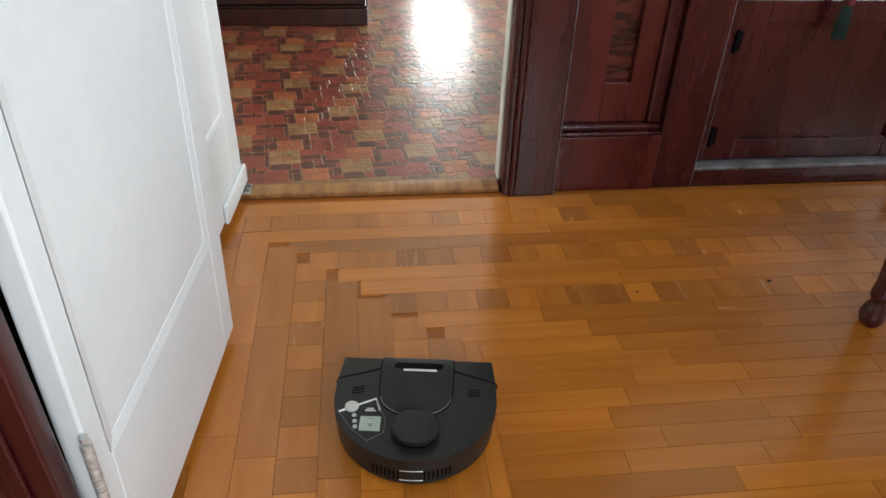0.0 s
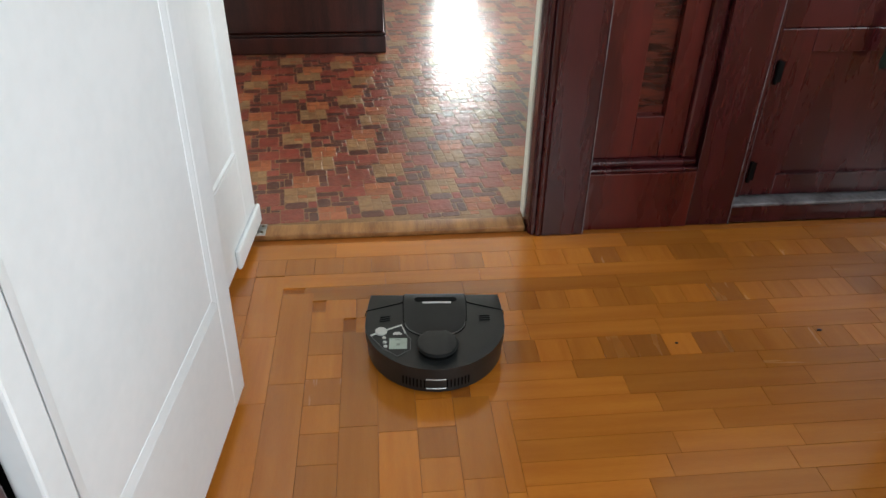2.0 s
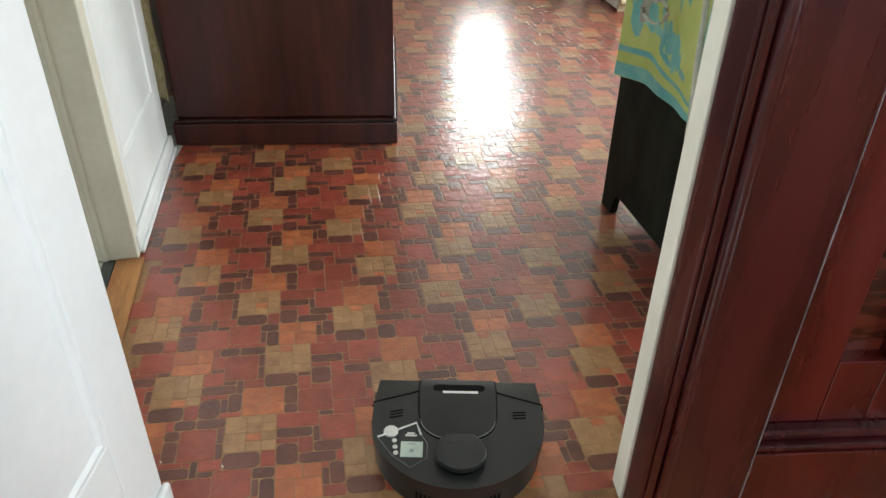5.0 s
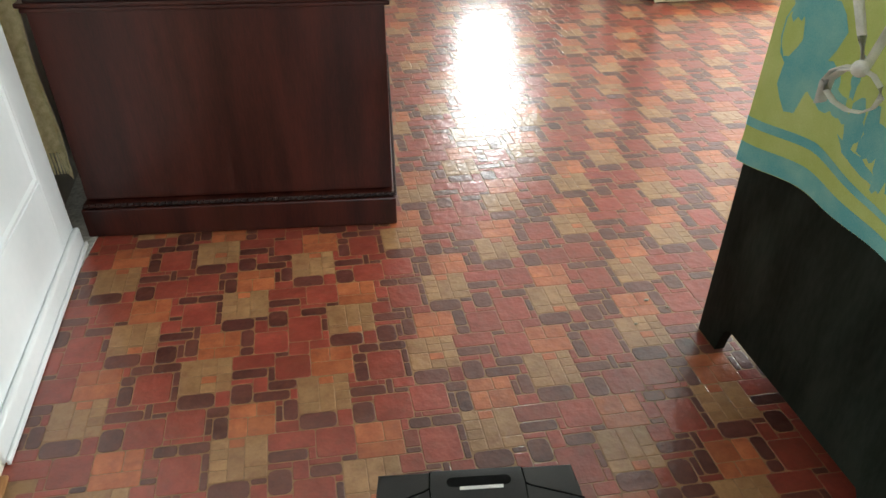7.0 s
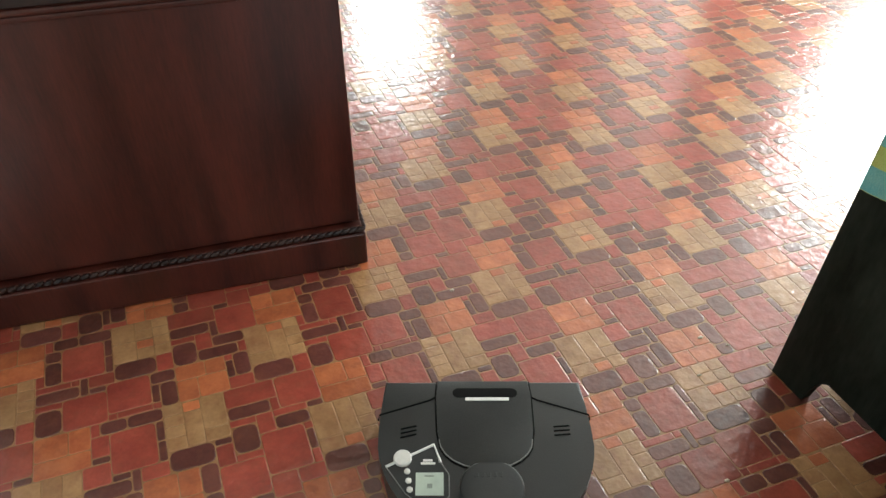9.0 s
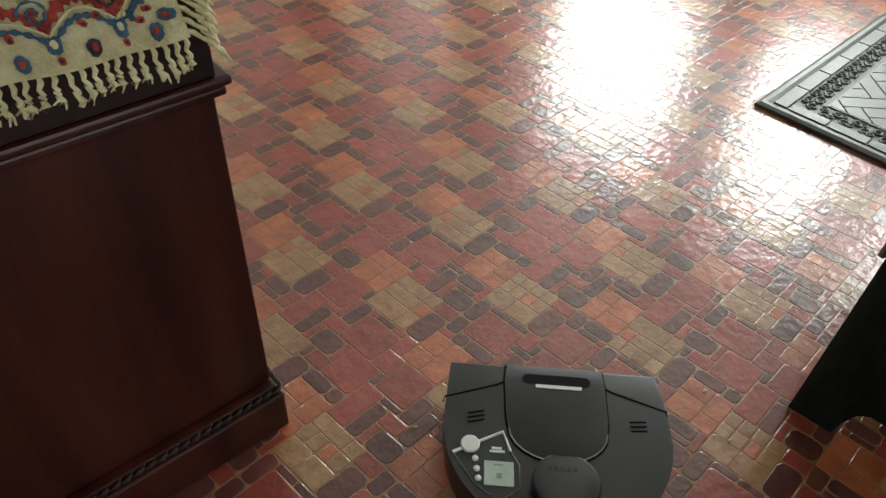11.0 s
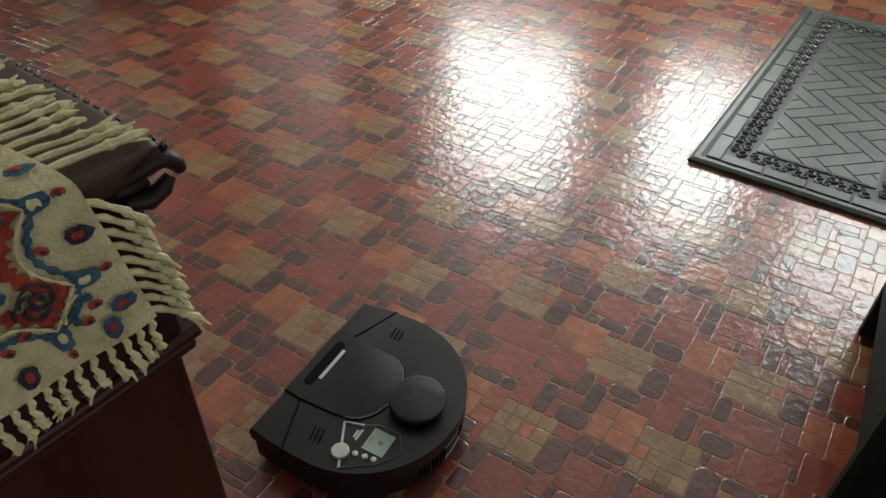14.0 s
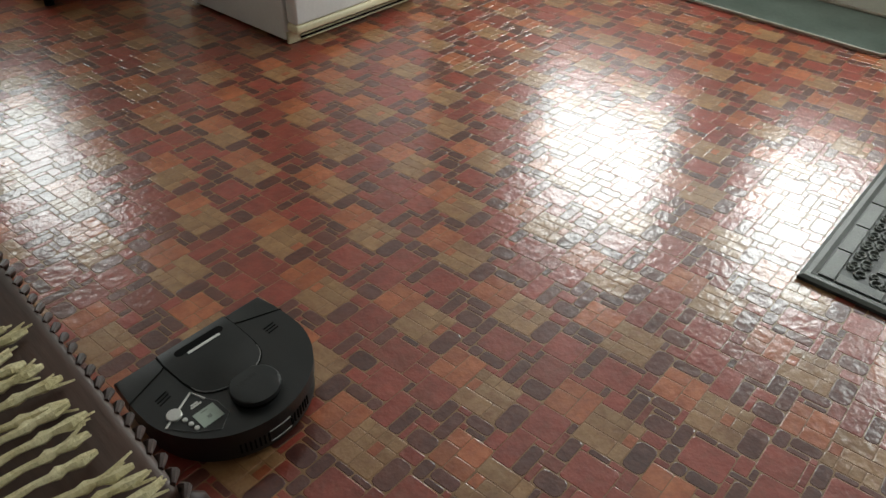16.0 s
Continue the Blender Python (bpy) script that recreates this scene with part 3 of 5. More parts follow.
def chest():
    c = thing("sideboard_chest", pose(0, 0, 0.0155), "reddish brown wooden chest with a rope-carved base moulding", "chest")
    part("body", boxes((CX0, CX1, CY0, CY1, 0.1, TOP - 0.0262, 0.003)), CHEST, c)
    part("base_moulding", boxes((CX0 - 0.014, CX1 + 0.008, CY0 - 0.022, CY1 + 0.02, 0.0, 0.082, 0.004), (CX0 - 0.008, CX1 + 0.004, CY0 - 0.014, CY1 + 0.012, 0.0825, 0.095, 0.004)), CHEST, c)
    bm = bmesh.new()
    beads(bm, (CX0 - 0.008, CY0 - 0.016, 0.09), (CX1 + 0.006, CY0 - 0.016, 0.09), 0.006, 0.016)
    beads(bm, (CX1 + 0.006, CY0 - 0.014, 0.09), (CX1 + 0.006, CY1, 0.09), 0.006, 0.016)
    part("rope_bead", bm, CHEST_DARK, c, "dark carved rope bead", True)
    part("waist_moulding", boxes((CX0 - 0.02, CX1 + 0.019, CY0 - 0.008, CY1 + 0.02, 0.588, 0.599, 0.004), (CX0 - 0.012, CX1 + 0.012, CY0 - 0.005, CY1 + 0.012, 0.577, 0.5875, 0.003)), CHEST, c, "dark projecting moulding")
    part("frieze", boxes((CX0 + 0.001, CX1 + 0.004, CY0 - 0.003, CY1 + 0.004, 0.5995, TOP - 0.0266, 0.002)), CHEST_DARK, c)
    part("top", boxes((CX0 - 0.01, CX1 + 0.022, CY0 - 0.014, CY1 + 0.02, TOP - 0.0255, TOP, 0.008, 3)), RIM, c, "brown flat top board", True)
    bm = bmesh.new()
    x = CX1 + 0.022
    n = 84
    for k in range(n):                      # carved waves along the rim
        y = CY0 - 0.015 + (k + 0.5) * (CY1 - CY0) / n
        tube(bm, [(x - 0.002, y - 0.012, TOP - 0.003), (x + 0.003, y - 0.003, TOP - 0.007), (x + 0.003, y + 0.006, TOP - 0.016), (x - 0.003, y + 0.012, TOP - 0.024)], [0.0015, 0.0028, 0.0025, 0.0015], 7)
    part("carved_edge", bm, CHEST_DARK, c, "black carved edge, worn shiny", True)
    bm = bmesh.new()                        # carved corner: a snout over a hollow
    y = CY0 - 0.02
    tube(bm, [(x - 0.03, y + 0.008, TOP - 0.018), (x - 0.012, y + 0.006, TOP - 0.013), (x - 0.001, y + 0.006, TOP - 0.014), (x + 0.006, y + 0.006, TOP - 0.021), (x + 0.008, y + 0.006, TOP - 0.027)], [0.004, 0.0062, 0.0065, 0.006, 0.0045], 10)
    tube(bm, [(x - 0.032, y + 0.01, TOP - 0.035), (x - 0.018, y + 0.008, TOP - 0.039), (x - 0.006, y + 0.008, TOP - 0.035), (x + 0.001, y + 0.008, TOP - 0.029)], [0.004, 0.0065, 0.0065, 0.004], 10)
    box(bm, x - 0.036, x - 0.008, CY0 - 0.006, CY0 + 0.03, TOP - 0.050, TOP - 0.026, 0.006)
    part("corner_scroll", bm, CHEST_DARK, c, "black carved corner scroll", True)
    return c


chest()


def throw():
    """Woven throw over the chest: flat on the top, turned down over the near face, with knotted fringes."""
    top, x1, yf = TOP + 0.0185, CX1 - 0.056, CY0 - 0.024
    t = thing("fringed_throw", pose(0, 0, 0), "cream woven wool throw with red and blue ornaments and fringe", "throw")
    drop = 0.1

    def place(u, v):
        """u metres in from the edge beside the rim, v metres from the lower hem upwards and over the top."""
        x = x1 - u + 0.026 * max(0.0, 1 - v / 0.22)
        wav = 0.004 * math.sin(u * 31) + 0.003 * math.sin(u * 67 + 1)
        if v < drop:
            k = v / drop
            return Vector((x, yf - 0.004 - (1 - k) * (0.012 + wav), top - (drop - v) + 0.001))
        w = v - drop
        r = 0.014
        if w < r * 1.57:
            a = w / r
            return Vector((x, yf - 0.004 + r * (1 - math.cos(a)) * 0.9, top + 0.0 + 0.005 * math.sin(a)))
        return Vector((x, yf - 0.004 + r * 0.9 + (w - r * 1.57), top + 0.005 + 0.0012 * math.sin(u * 40 + w * 23)))

    def out(u, v):
        e = 0.002
        n = (place(u + e, v) - place(u - e, v)).cross(place(u, v + e) - place(u, v - e)).normalized()
        return -n if n.dot(Vector((0, -1, 1))) < 0 else n
    W, L, F = 0.69, 0.75, 0.69
    part("flap", sheet(lambda a, b: place(a * F, b * (drop + 0.03)), 74, 24, 0.003), WOOL, t, "cream wool flap that hangs over the edge", True)
    part("cloth", sheet(lambda a, b: place(a * W, drop + 0.03 + b * (L - drop - 0.03)), 74, 70, 0.003), WOOL, t, "cream wool cloth", True)

    def ribbon(name, path, w, mat, lift=0.006):
        """A woven band that follows the cloth."""
        bm = bmesh.new()
        rows = []
        for i, (u, v) in enumerate(path):
            ua, va = path[max(0, i - 1)]
            ub, vb = path[min(len(path) - 1, i + 1)]
            d = math.hypot(ub - ua, vb - va) or 1
            nx, ny = -(vb - va) / d, (ub - ua) / d
            ww = w * (0.75 + 0.35 * math.sin(i * 1.7))
            rows.append([bm.verts.new(place(u + s * ww * nx, v + s * ww * ny) + out(u, v) * (lift if abs(s) < 1 else lift - 0.001)) for s in (-1, -0.5, 0.5, 1)])
        for a, b in zip(rows, rows[1:]):
            for k in range(3):
                bm.faces.new((a[k], a[k + 1], b[k + 1], b[k]))
        return part(name, bm, mat, t)

    def drop_shape(name, u, v, ang, size, mat, inner=None):
        """A teardrop motif with a point and a heart of another colour."""
        for sc, mt, lf, nm in ((1.0, mat, 0.0072, name), (0.45, inner, 0.0085, "motif_heart")):
            if mt is None:
                continue
            bm = bmesh.new()
            ring = []
            for k in range(14):
                a = k * math.tau / 14
                rr = size * sc * (0.55 + 0.45 * max(0, math.cos(a)) ** 3) * (1 + 0.12 * random.uniform(-1, 1))
                p, q = rr * math.cos(a), rr * math.sin(a) * 0.95
                uu, vv = u + p * math.cos(ang) - q * math.sin(ang), v + p * math.sin(ang) + q * math.cos(ang)
                ring.append(bm.verts.new(place(uu, vv) + out(uu, vv) * (lf - 0.0008)))
            c = bm.verts.new(place(u, v) + out(u, v) * lf)
            for k in range(14):
                bm.faces.new((ring[k], ring[(k + 1) % 14], c))
            part(nm, bm, mt, t)
    # scalloped blue borders along both hems, red and blue ornaments further in
    def scallop(off, amp, step, u0, u1, phase=0.0):
        return [(u0 + i * 0.002, off + amp * abs(math.sin((u0 + i * 0.002) / step * math.pi + phase))) for i in range(int((u1 - u0) / 0.002))]
    P = 0.052                               # repeat of the border
    ribs = [("blue_scroll", 0.024, 0.016, 0.026, 0.0026, WOOL_BLUE, 0.0), ("cream_scroll", 0.031, 0.016, 0.032, 0.0012, WOOL_FR, 0.002),
            ("red_scroll", 0.038, 0.017, 0.036, 0.0055, WOOL_RED, 0.0), ("blue_scroll", 0.062, 0.006, 0.062, 0.0024, WOOL_BLUE, 0.001),
            ("red_band", 0.076, 0.004, 0.076, 0.0055, WOOL_RED, 0.0), ("blue_scroll", 0.088, 0.008, 0.088, 0.0022, WOOL_BLUE, 0.001), ("red_band", 0.108, 0.006, 0.108, 0.009, WOOL_RED, 0.0),
            ("blue_scroll", 0.126, 0.008, 0.126, 0.0026, WOOL_BLUE, 0.001), ("red_band", 0.15, 0.006, 0.15, 0.012, WOOL_RED, 0.0)]
    for nm, off, amp, u0, w, mt, up in ribs:
        ribbon(nm, scallop(off, amp, P, u0, F - 0.004), w, mt, 0.006 + up) if off < drop else None
        ribbon(nm, [(v, u) for u, v in scallop(off, amp, P, u0, 0.5)], w, mt, 0.006 + up)
    for k in range(12):                     # spirals between the bands
        s = 0.055 + P * k
        for c0, c1 in ((s, 0.05), (0.05, s), (0.098, s + 0.02), (0.138, s)):
            if c1 > 0.06 or c0 < F - 0.015:
                ribbon("blue_spiral", [(c0 + 0.011 * (1 - i / 40) * math.cos(i * 0.3), c1 + 0.011 * (1 - i / 40) * math.sin(i * 0.3)) for i in range(38)], 0.0014, WOOL_BLUE if k % 2 else WOOL_NAVY, 0.009)
                drop_shape("motif", c0, c1, 0.7 * k, 0.004, WOOL_RED)
    for k in range(12):
        s = P * (k + 0.5)
        for u, v, a in ((s, 0.016, 4.7), (0.016, s, 3.14)):
            if (u > v and u < F - 0.01) or v > u:
                drop_shape("motif", u, v, a + 0.15, 0.0105, WOOL_NAVY if k % 2 else WOOL_BLUE, WOOL_RED)
        for u, v, a in ((s + P / 2, 0.012, 4.7), (0.012, s + P / 2, 3.14)):
            if (u > v and u < F - 0.01) or v > u:
                drop_shape("motif", u, v, a, 0.005, WOOL_RED, WOOL_NAVY)
        for u, v, a in ((s + P / 2, 0.026, 4.7), (0.026, s + P / 2, 3.14)):
            if (u > v and u < F - 0.01) or v > u:
                drop_shape("motif", u, v, a, 0.011, WOOL_BLUE, WOOL_FR)
        for u, v in ((s, 0.034), (0.034, s), (0.066, s + 0.012)):
            if u < F - 0.01:
                drop_shape("motif", u, v, 0.8 * k, 0.0055, WOOL_RED, WOOL_NAVY)

    def knot(p, d, down, length):
        """One knotted strand of the fringe: a twist, a knot and a frayed end."""
        bm = bmesh.new()
        d, down = Vector(d).normalized(), Vector(down)
        q = [p + d * length * f + down * (f * f) * length for f in (0, 0.2, 0.4, 0.55, 0.62, 0.7, 0.85, 1.0)]
        side = d.cross(Vector((0.3, 0.5, 0.8))).normalized()
        q = [c + side * 0.0015 * math.sin(i * 2.4) for i, c in enumerate(q)]
        tube(bm, q, [0.0018, 0.0026, 0.002, 0.0024, 0.0038, 0.0024, 0.0036, 0.0018], 6)
        for k in range(3):
            j = Vector((random.uniform(-1, 1), random.uniform(-1, 1), random.uniform(-1, 1))) * 0.004
            tube(bm, [q[5], q[6] + j * 0.7, q[7] + j * 1.3], [0.0016, 0.0014, 0.0008], 4)
        part("fringe_strand", bm, WOOL_FR, t, "", True)
    for k in range(68):                     # hem that hangs over the near face
        u = 0.004 + k * 0.0101
        knot(place(u, 0.001), (random.uniform(-0.15, 0.15), -0.12, -1), (0, 0, 0), random.uniform(0.026, 0.034))
    for k in range(9):                      # edge that hangs beside the corner
        v = 0.006 + k * 0.0105
        knot(place(0.001, min(v, drop)), (1, -0.15, -0.5), (0, 0, -0.5), random.uniform(0.03, 0.038))
    for k in range(46):                     # edge that lies on the top board
        v = drop + 0.03 + k * 0.0125
        knot(place(0.001, v) + Vector((0, 0, 0.0)), (1, random.uniform(-0.22, 0.05), -0.02), (0, 0, -0.01), random.uniform(0.05, 0.066))
    return t


throw()


def hanging_cloth():
    c = thing("hanging_cloth", pose(0, 0, 0), "dull beige fringed cloth hanging between chest and door", "cloth")
    f = lambda a, b: Vector((-0.775 - 0.055 * a + 0.004 * math.sin(b * 9), 1.735 - 0.03 * a + 0.012 * math.sin(a * 7), 0.72 - b * 0.5 + 0.05 * a * b))
    part("cloth", sheet(f, 10, 30, 0.004), WOOL, c, "", True)
    bm = bmesh.new()
    for k in range(14):
        p = f(k / 13, 1.0)
        tube(bm, [p, p + Vector((0.002, -0.002, -0.03)), p + Vector((0.0, 0.0, -0.06))], [0.003, 0.0035, 0.0015], 5)
    part("fringe", bm, WOOL_FR, c)


hanging_cloth()

# ---- black cabinet with an apron ----
CB = pose(0.772, 0.613, 0.0155, 0, 0, 96.7)      # local x runs along its end from the near corner, local y to -x of the room


def black_cabinet():
    c = thing("black_cabinet", CB, "black-green painted wooden cabinet on bracket feet, scuffed", "cabinet")
    w, h, t = 0.585, 1.25, 0.022
    side = [(0, 0), (0.055, 0), (0.065, 0.03), (0.085, 0.055), (0.1, 0.075), (w - 0.1, 0.075), (w - 0.085, 0.062), (w - 0.075, 0.03), (w - 0.07, 0), (w, 0), (w, h), (0, h)]
    bm = prism(bmesh.new(), side, 0, t)
    bmesh.ops.rotate(bm, verts=bm.verts[:], matrix=Matrix.Rotation(radians(90), 3, "X"))
    part("end_panel", bm, EBON, c, "scuffed black-green end panel")
    bm = prism(bmesh.new(), side, 0, t)
    bmesh.ops.rotate(bm, verts=bm.verts[:], matrix=Matrix.Rotation(radians(90), 3, "X"))
    bmesh.ops.translate(bm, verts=bm.verts[:], vec=(0, -0.42, 0))
    part("end_panel", bm, EBON, c)
    part("back", boxes((-0.012, -0.0005, -0.44, 0.002, 0.0, h, 0.002)), EBON, c)
    part("floor_board", boxes((0.001, w - 0.022, -0.4195, -0.0225, 0.09, 0.11)), EBON, c)
    part("top", boxes((-0.02, w + 0.02, -0.46, 0.02, h + 0.0005, h + 0.025, 0.004)), EBON, c)
    d = part("door", boxes((w - 0.0215, w + 0.0, -0.4195, -0.0225, 0.115, h - 0.01, 0.002)), EBON, c)
    for z in (0.36, 1.0):
        bm = boxes((w + 0.0005, w + 0.005, -0.05, -0.024, z - 0.03, z + 0.03, 0.001))
        tube(bm, [(w + 0.006, -0.022, z - 0.033), (w + 0.006, -0.022, z + 0.033)], 0.005)
        part("hinge", bm, STEEL, d, "worn steel hinge")
    bm = bmesh.new()
    tube(bm, [(0.02, 0.0, 0.84), (0.02, 0.02, 0.84), (0.02, 0.03, 0.83), (0.02, 0.03, 0.815), (0.02, 0.02, 0.81)], 0.005)
    box(bm, 0.006, 0.034, 0.0005, 0.005, 0.8, 0.87, 0.002)
    part("hook", bm, BRASS, c, "brass hook", True)
    return c


black_cabinet()


def apron():
    a = thing("apron", CB, "lime green cotton apron with a teal print and white ties", "apron")

    def f(u, v):
        """u from the near edge to the far edge, v from the hem upwards."""
        x = 0.065 + 0.5 * u
        hem = 0.475 - 0.045 * u
        ztop = 0.77 + 0.35 * min(1, max(0, (u - 0.1) / 0.6))
        z = hem + (ztop - hem) * v - 0.008 * math.sin(u * 5 + 1)
        y = 0.012 + 0.009 * math.sin(u * 7 + 0.6) * (1 - 0.35 * v) + 0.006 * math.sin(u * 15 + v * 2) * (1 - v * 0.5) + 0.004
        return Vector((x, y, z))

    def on(u, v, lift=0.003):
        e = 0.004
        n = (f(u + e, v) - f(u - e, v)).cross(f(u, v + e) - f(u, v - e)).normalized()
        if n.y < 0:
            n = -n
        return f(u, v) + n * lift
    part("cloth", sheet(lambda p, q: f(p, q), 44, 26, 0.0025), LIME, a, "lime green cotton", True)

    def band(name, path, w, mat, lift=0.0035):
        bm = bmesh.new()
        rows = []
        for i, (u, v) in enumerate(path):
            ua, va = path[max(0, i - 1)]
            ub, vb = path[min(len(path) - 1, i + 1)]
            d = math.hypot(ub - ua, vb - va) or 1
            nx, ny = -(vb - va) / d, (ub - ua) / d
            ww = w if not callable(w) else w(i / max(1, len(path) - 1))
            rows.append([bm.verts.new(on(u + s * ww * nx, v + s * ww * ny, lift)) for s in (-1, 0, 1)])
        for p, q in zip(rows, rows[1:]):
            for k in range(2):
                bm.faces.new((p[k], p[k + 1], q[k + 1], q[k]))
        part(name, bm, mat, a)
    band("hem_band", [(i / 40, 0.03) for i in range(41)], 0.028, TEAL)
    band("hem_line", [(i / 40, 0.115) for i in range(41)], 0.012, TEAL)
    band("edge_band", [(0.09, 0.1 + 0.9 * i / 20) for i in range(21)], 0.018, TEAL)
    band("edge_line", [(0.135, 0.13 + 0.87 * i / 20) for i in range(21)], 0.006, TEAL)

    def blob(u, v, ru, rv, seed, lift=0.004):
        bm = bmesh.new()
        rng = random.Random(seed)
        ring = []
        for k in range(22):
            t = k * math.tau / 22
            r = 1 + 0.22 * rng.uniform(-1, 1) + 0.12 * math.sin(3 * t + seed)
            ring.append(bm.verts.new(on(u + ru * r * math.cos(t), v + rv * r * math.sin(t), lift - 0.0012)))
        c = bm.verts.new(on(u, v, lift))
        for k in range(22):
            bm.faces.new((ring[k], ring[(k + 1) % 22], c))
        part("print", bm, TEAL, a)
    for i, (u, v, ru, rv) in enumerate(((0.83, 0.34, 0.1, 0.13), (0.9, 0.45, 0.05, 0.06), (0.74, 0.26, 0.07, 0.05), (0.66, 0.24, 0.06, 0.03), (0.56, 0.25, 0.05, 0.06),
                                        (0.47, 0.27, 0.05, 0.07), (0.4, 0.26, 0.035, 0.1), (0.36, 0.24, 0.025, 0.05), (0.5, 0.18, 0.1, 0.02), (0.36, 0.62, 0.025, 0.1),
                                        (0.42, 0.52, 0.008, 0.09), (0.7, 0.58, 0.05, 0.04), (0.78, 0.6, 0.03, 0.06), (0.3, 0.2, 0.04, 0.025), (0.62, 0.33, 0.02, 0.05))):
        blob(u, v, ru, rv, i)

    def tape(pts, w=0.011):
        bm = bmesh.new()
        tube(bm, pts, w, 8, 0.28)
        part("tie", bm, TAPE, a, "white cotton tape", True)
    tape([(0.2, 0.032, 0.98), (0.17, 0.036, 0.85), (0.135, 0.038, 0.72), (0.12, 0.040, 0.6), (0.1, 0.042, 0.52), (0.095, 0.040, 0.43)], 0.008)
    tape([(0.12, 0.032, 1.0), (0.085, 0.036, 0.85), (0.06, 0.038, 0.72), (0.05, 0.042, 0.6), (0.05, 0.048, 0.53), (0.04, 0.040, 0.49), (0.052, 0.044, 0.45), (0.06, 0.040, 0.425)], 0.011)
    tape([(0.32, 0.032, 1.0), (0.3, 0.040, 0.86), (0.305, 0.048, 0.76), (0.315, 0.056, 0.7)], 0.009)
    loop = [(0.315 + 0.045 * math.sin(k / 12 * math.tau) * (1 if k < 6 else 0.8), 0.062 + 0.012 * math.sin(k / 6 * math.pi), 0.7 - 0.03 * (1 - math.cos(k / 12 * math.tau))) for k in range(13)]
    tape(loop, 0.007)
    tape([(0.315, 0.060, 0.7), (0.34, 0.067, 0.69), (0.365, 0.066, 0.665), (0.37, 0.062, 0.63)], 0.011)
    tape([(0.315, 0.060, 0.7), (0.33, 0.065, 0.74), (0.37, 0.060, 0.79), (0.39, 0.050, 0.86)], 0.008)
    bm = bmesh.new()
    bmesh.ops.create_uvsphere(bm, u_segments=12, v_segments=8, radius=0.012)
    bmesh.ops.translate(bm, verts=bm.verts[:], vec=(0.315, 0.064, 0.7))
    part("knot", bm, TAPE, a, "white tape knot", True)


apron()

# ---- fridge, tray, skirting, table ----


def fridge():
    f = thing("fridge", pose(1.43, 3.6, 0.0155, 0, 0, 4), "white enamelled refrigerator with yellowed door trim", "refrigerator")
    part("body", boxes((0, 0.72, 0.075, 0.72, 0.012, 1.6, 0.008, 3)), FRIDGE, f, "", True)
    part("plinth", boxes((0.005, 0.715, 0.06, 0.0745, 0.0, 0.045, 0.003)), FRIDGE_TRIM, f)
    for k in range(5):
        part("grille_slat", boxes((0.06, 0.68, 0.052, 0.0595, 0.004 + k * 0.008, 0.009 + k * 0.008, 0.001)), BLACK if k % 2 else FRIDGE_TRIM, f)
    d = part("door", boxes((0.002, 0.718, 0.0, 0.058, 0.085, 1.58, 0.012, 3)), FRIDGE, f, "", True)
    part("door_trim", boxes((0.0, 0.72, -0.003, 0.06, 0.055, 0.0845, 0.008, 3)), FRIDGE_TRIM, d, "yellowed plastic trim", True)
    part("handle", boxes((0.04, 0.07, -0.045, -0.02, 0.7, 1.1, 0.01), (0.045, 0.065, -0.02, 0.001, 0.72, 0.75), (0.045, 0.065, -0.02, 0.001, 1.05, 1.08)), FRIDGE_TRIM, d)
    for x in (0.05, 0.67):
        for y in (0.12, 0.66):
            part("foot", lathe(bmesh.new(), [(0.018, 0.0), (0.018, 0.01), (0.01, 0.0105), (0.01, 0.0115)], 12, (x, y, 0)), BLACK, f)


fridge()

tray = thing("boot_tray", pose(2.97, 2.05, 0.0155, 0, 0, 0), "grey-green plastic tray with a tan raised rim", "tray")
part("base", boxes((0.012, 0.42, 0.012, 0.9, 0.0, 0.006, 0.002)), TRAY, tray)
bm = bmesh.new()
ring = [(0.03, 0.0), (0.4, 0.0), (0.43, 0.03), (0.43, 0.88), (0.4, 0.91), (0.03, 0.91), (0.0, 0.88), (0.0, 0.03), (0.03, 0.0)]
tube(bm, [(x, y, 0.0085) for x, y in ring], 0.0075, 8)
part("rim", bm, TRAY_RIM, tray, "dull tan rounded rim", True)

setting("baseboard_north", boxes((-1.2, 1.35, YN - 0.025, YN - 0.0005, 0.014, 0.13, 0.005)), CREAM, "cream skirting board")
setting("baseboard_east", boxes((XE - 0.025, XE - 0.0005, 0.3, YN - 0.03, 0.014, 0.13, 0.005)), CREAM, "cream skirting board")

stove = thing("white_cooker", pose(0.9, 4.62, 0.0155, 0, 0, 0), "white enamelled cooker with a curved base", "cooker")
part("body", boxes((0, 0.42, 0, 0.5, 0.06, 0.9, 0.02, 3)), FRIDGE, stove, "", True)
part("apron_panel", boxes((-0.002, 0.422, -0.015, -0.0005, 0.05, 0.2, 0.02, 3)), FRIDGE_TRIM, stove, "", True)
for x in (0.05, 0.37):
    for y in (0.05, 0.45):
        part("foot", lathe(bmesh.new(), [(0.02, 0.0), (0.014, 0.062)], 10, (x, y, 0)), BLACK, stove)


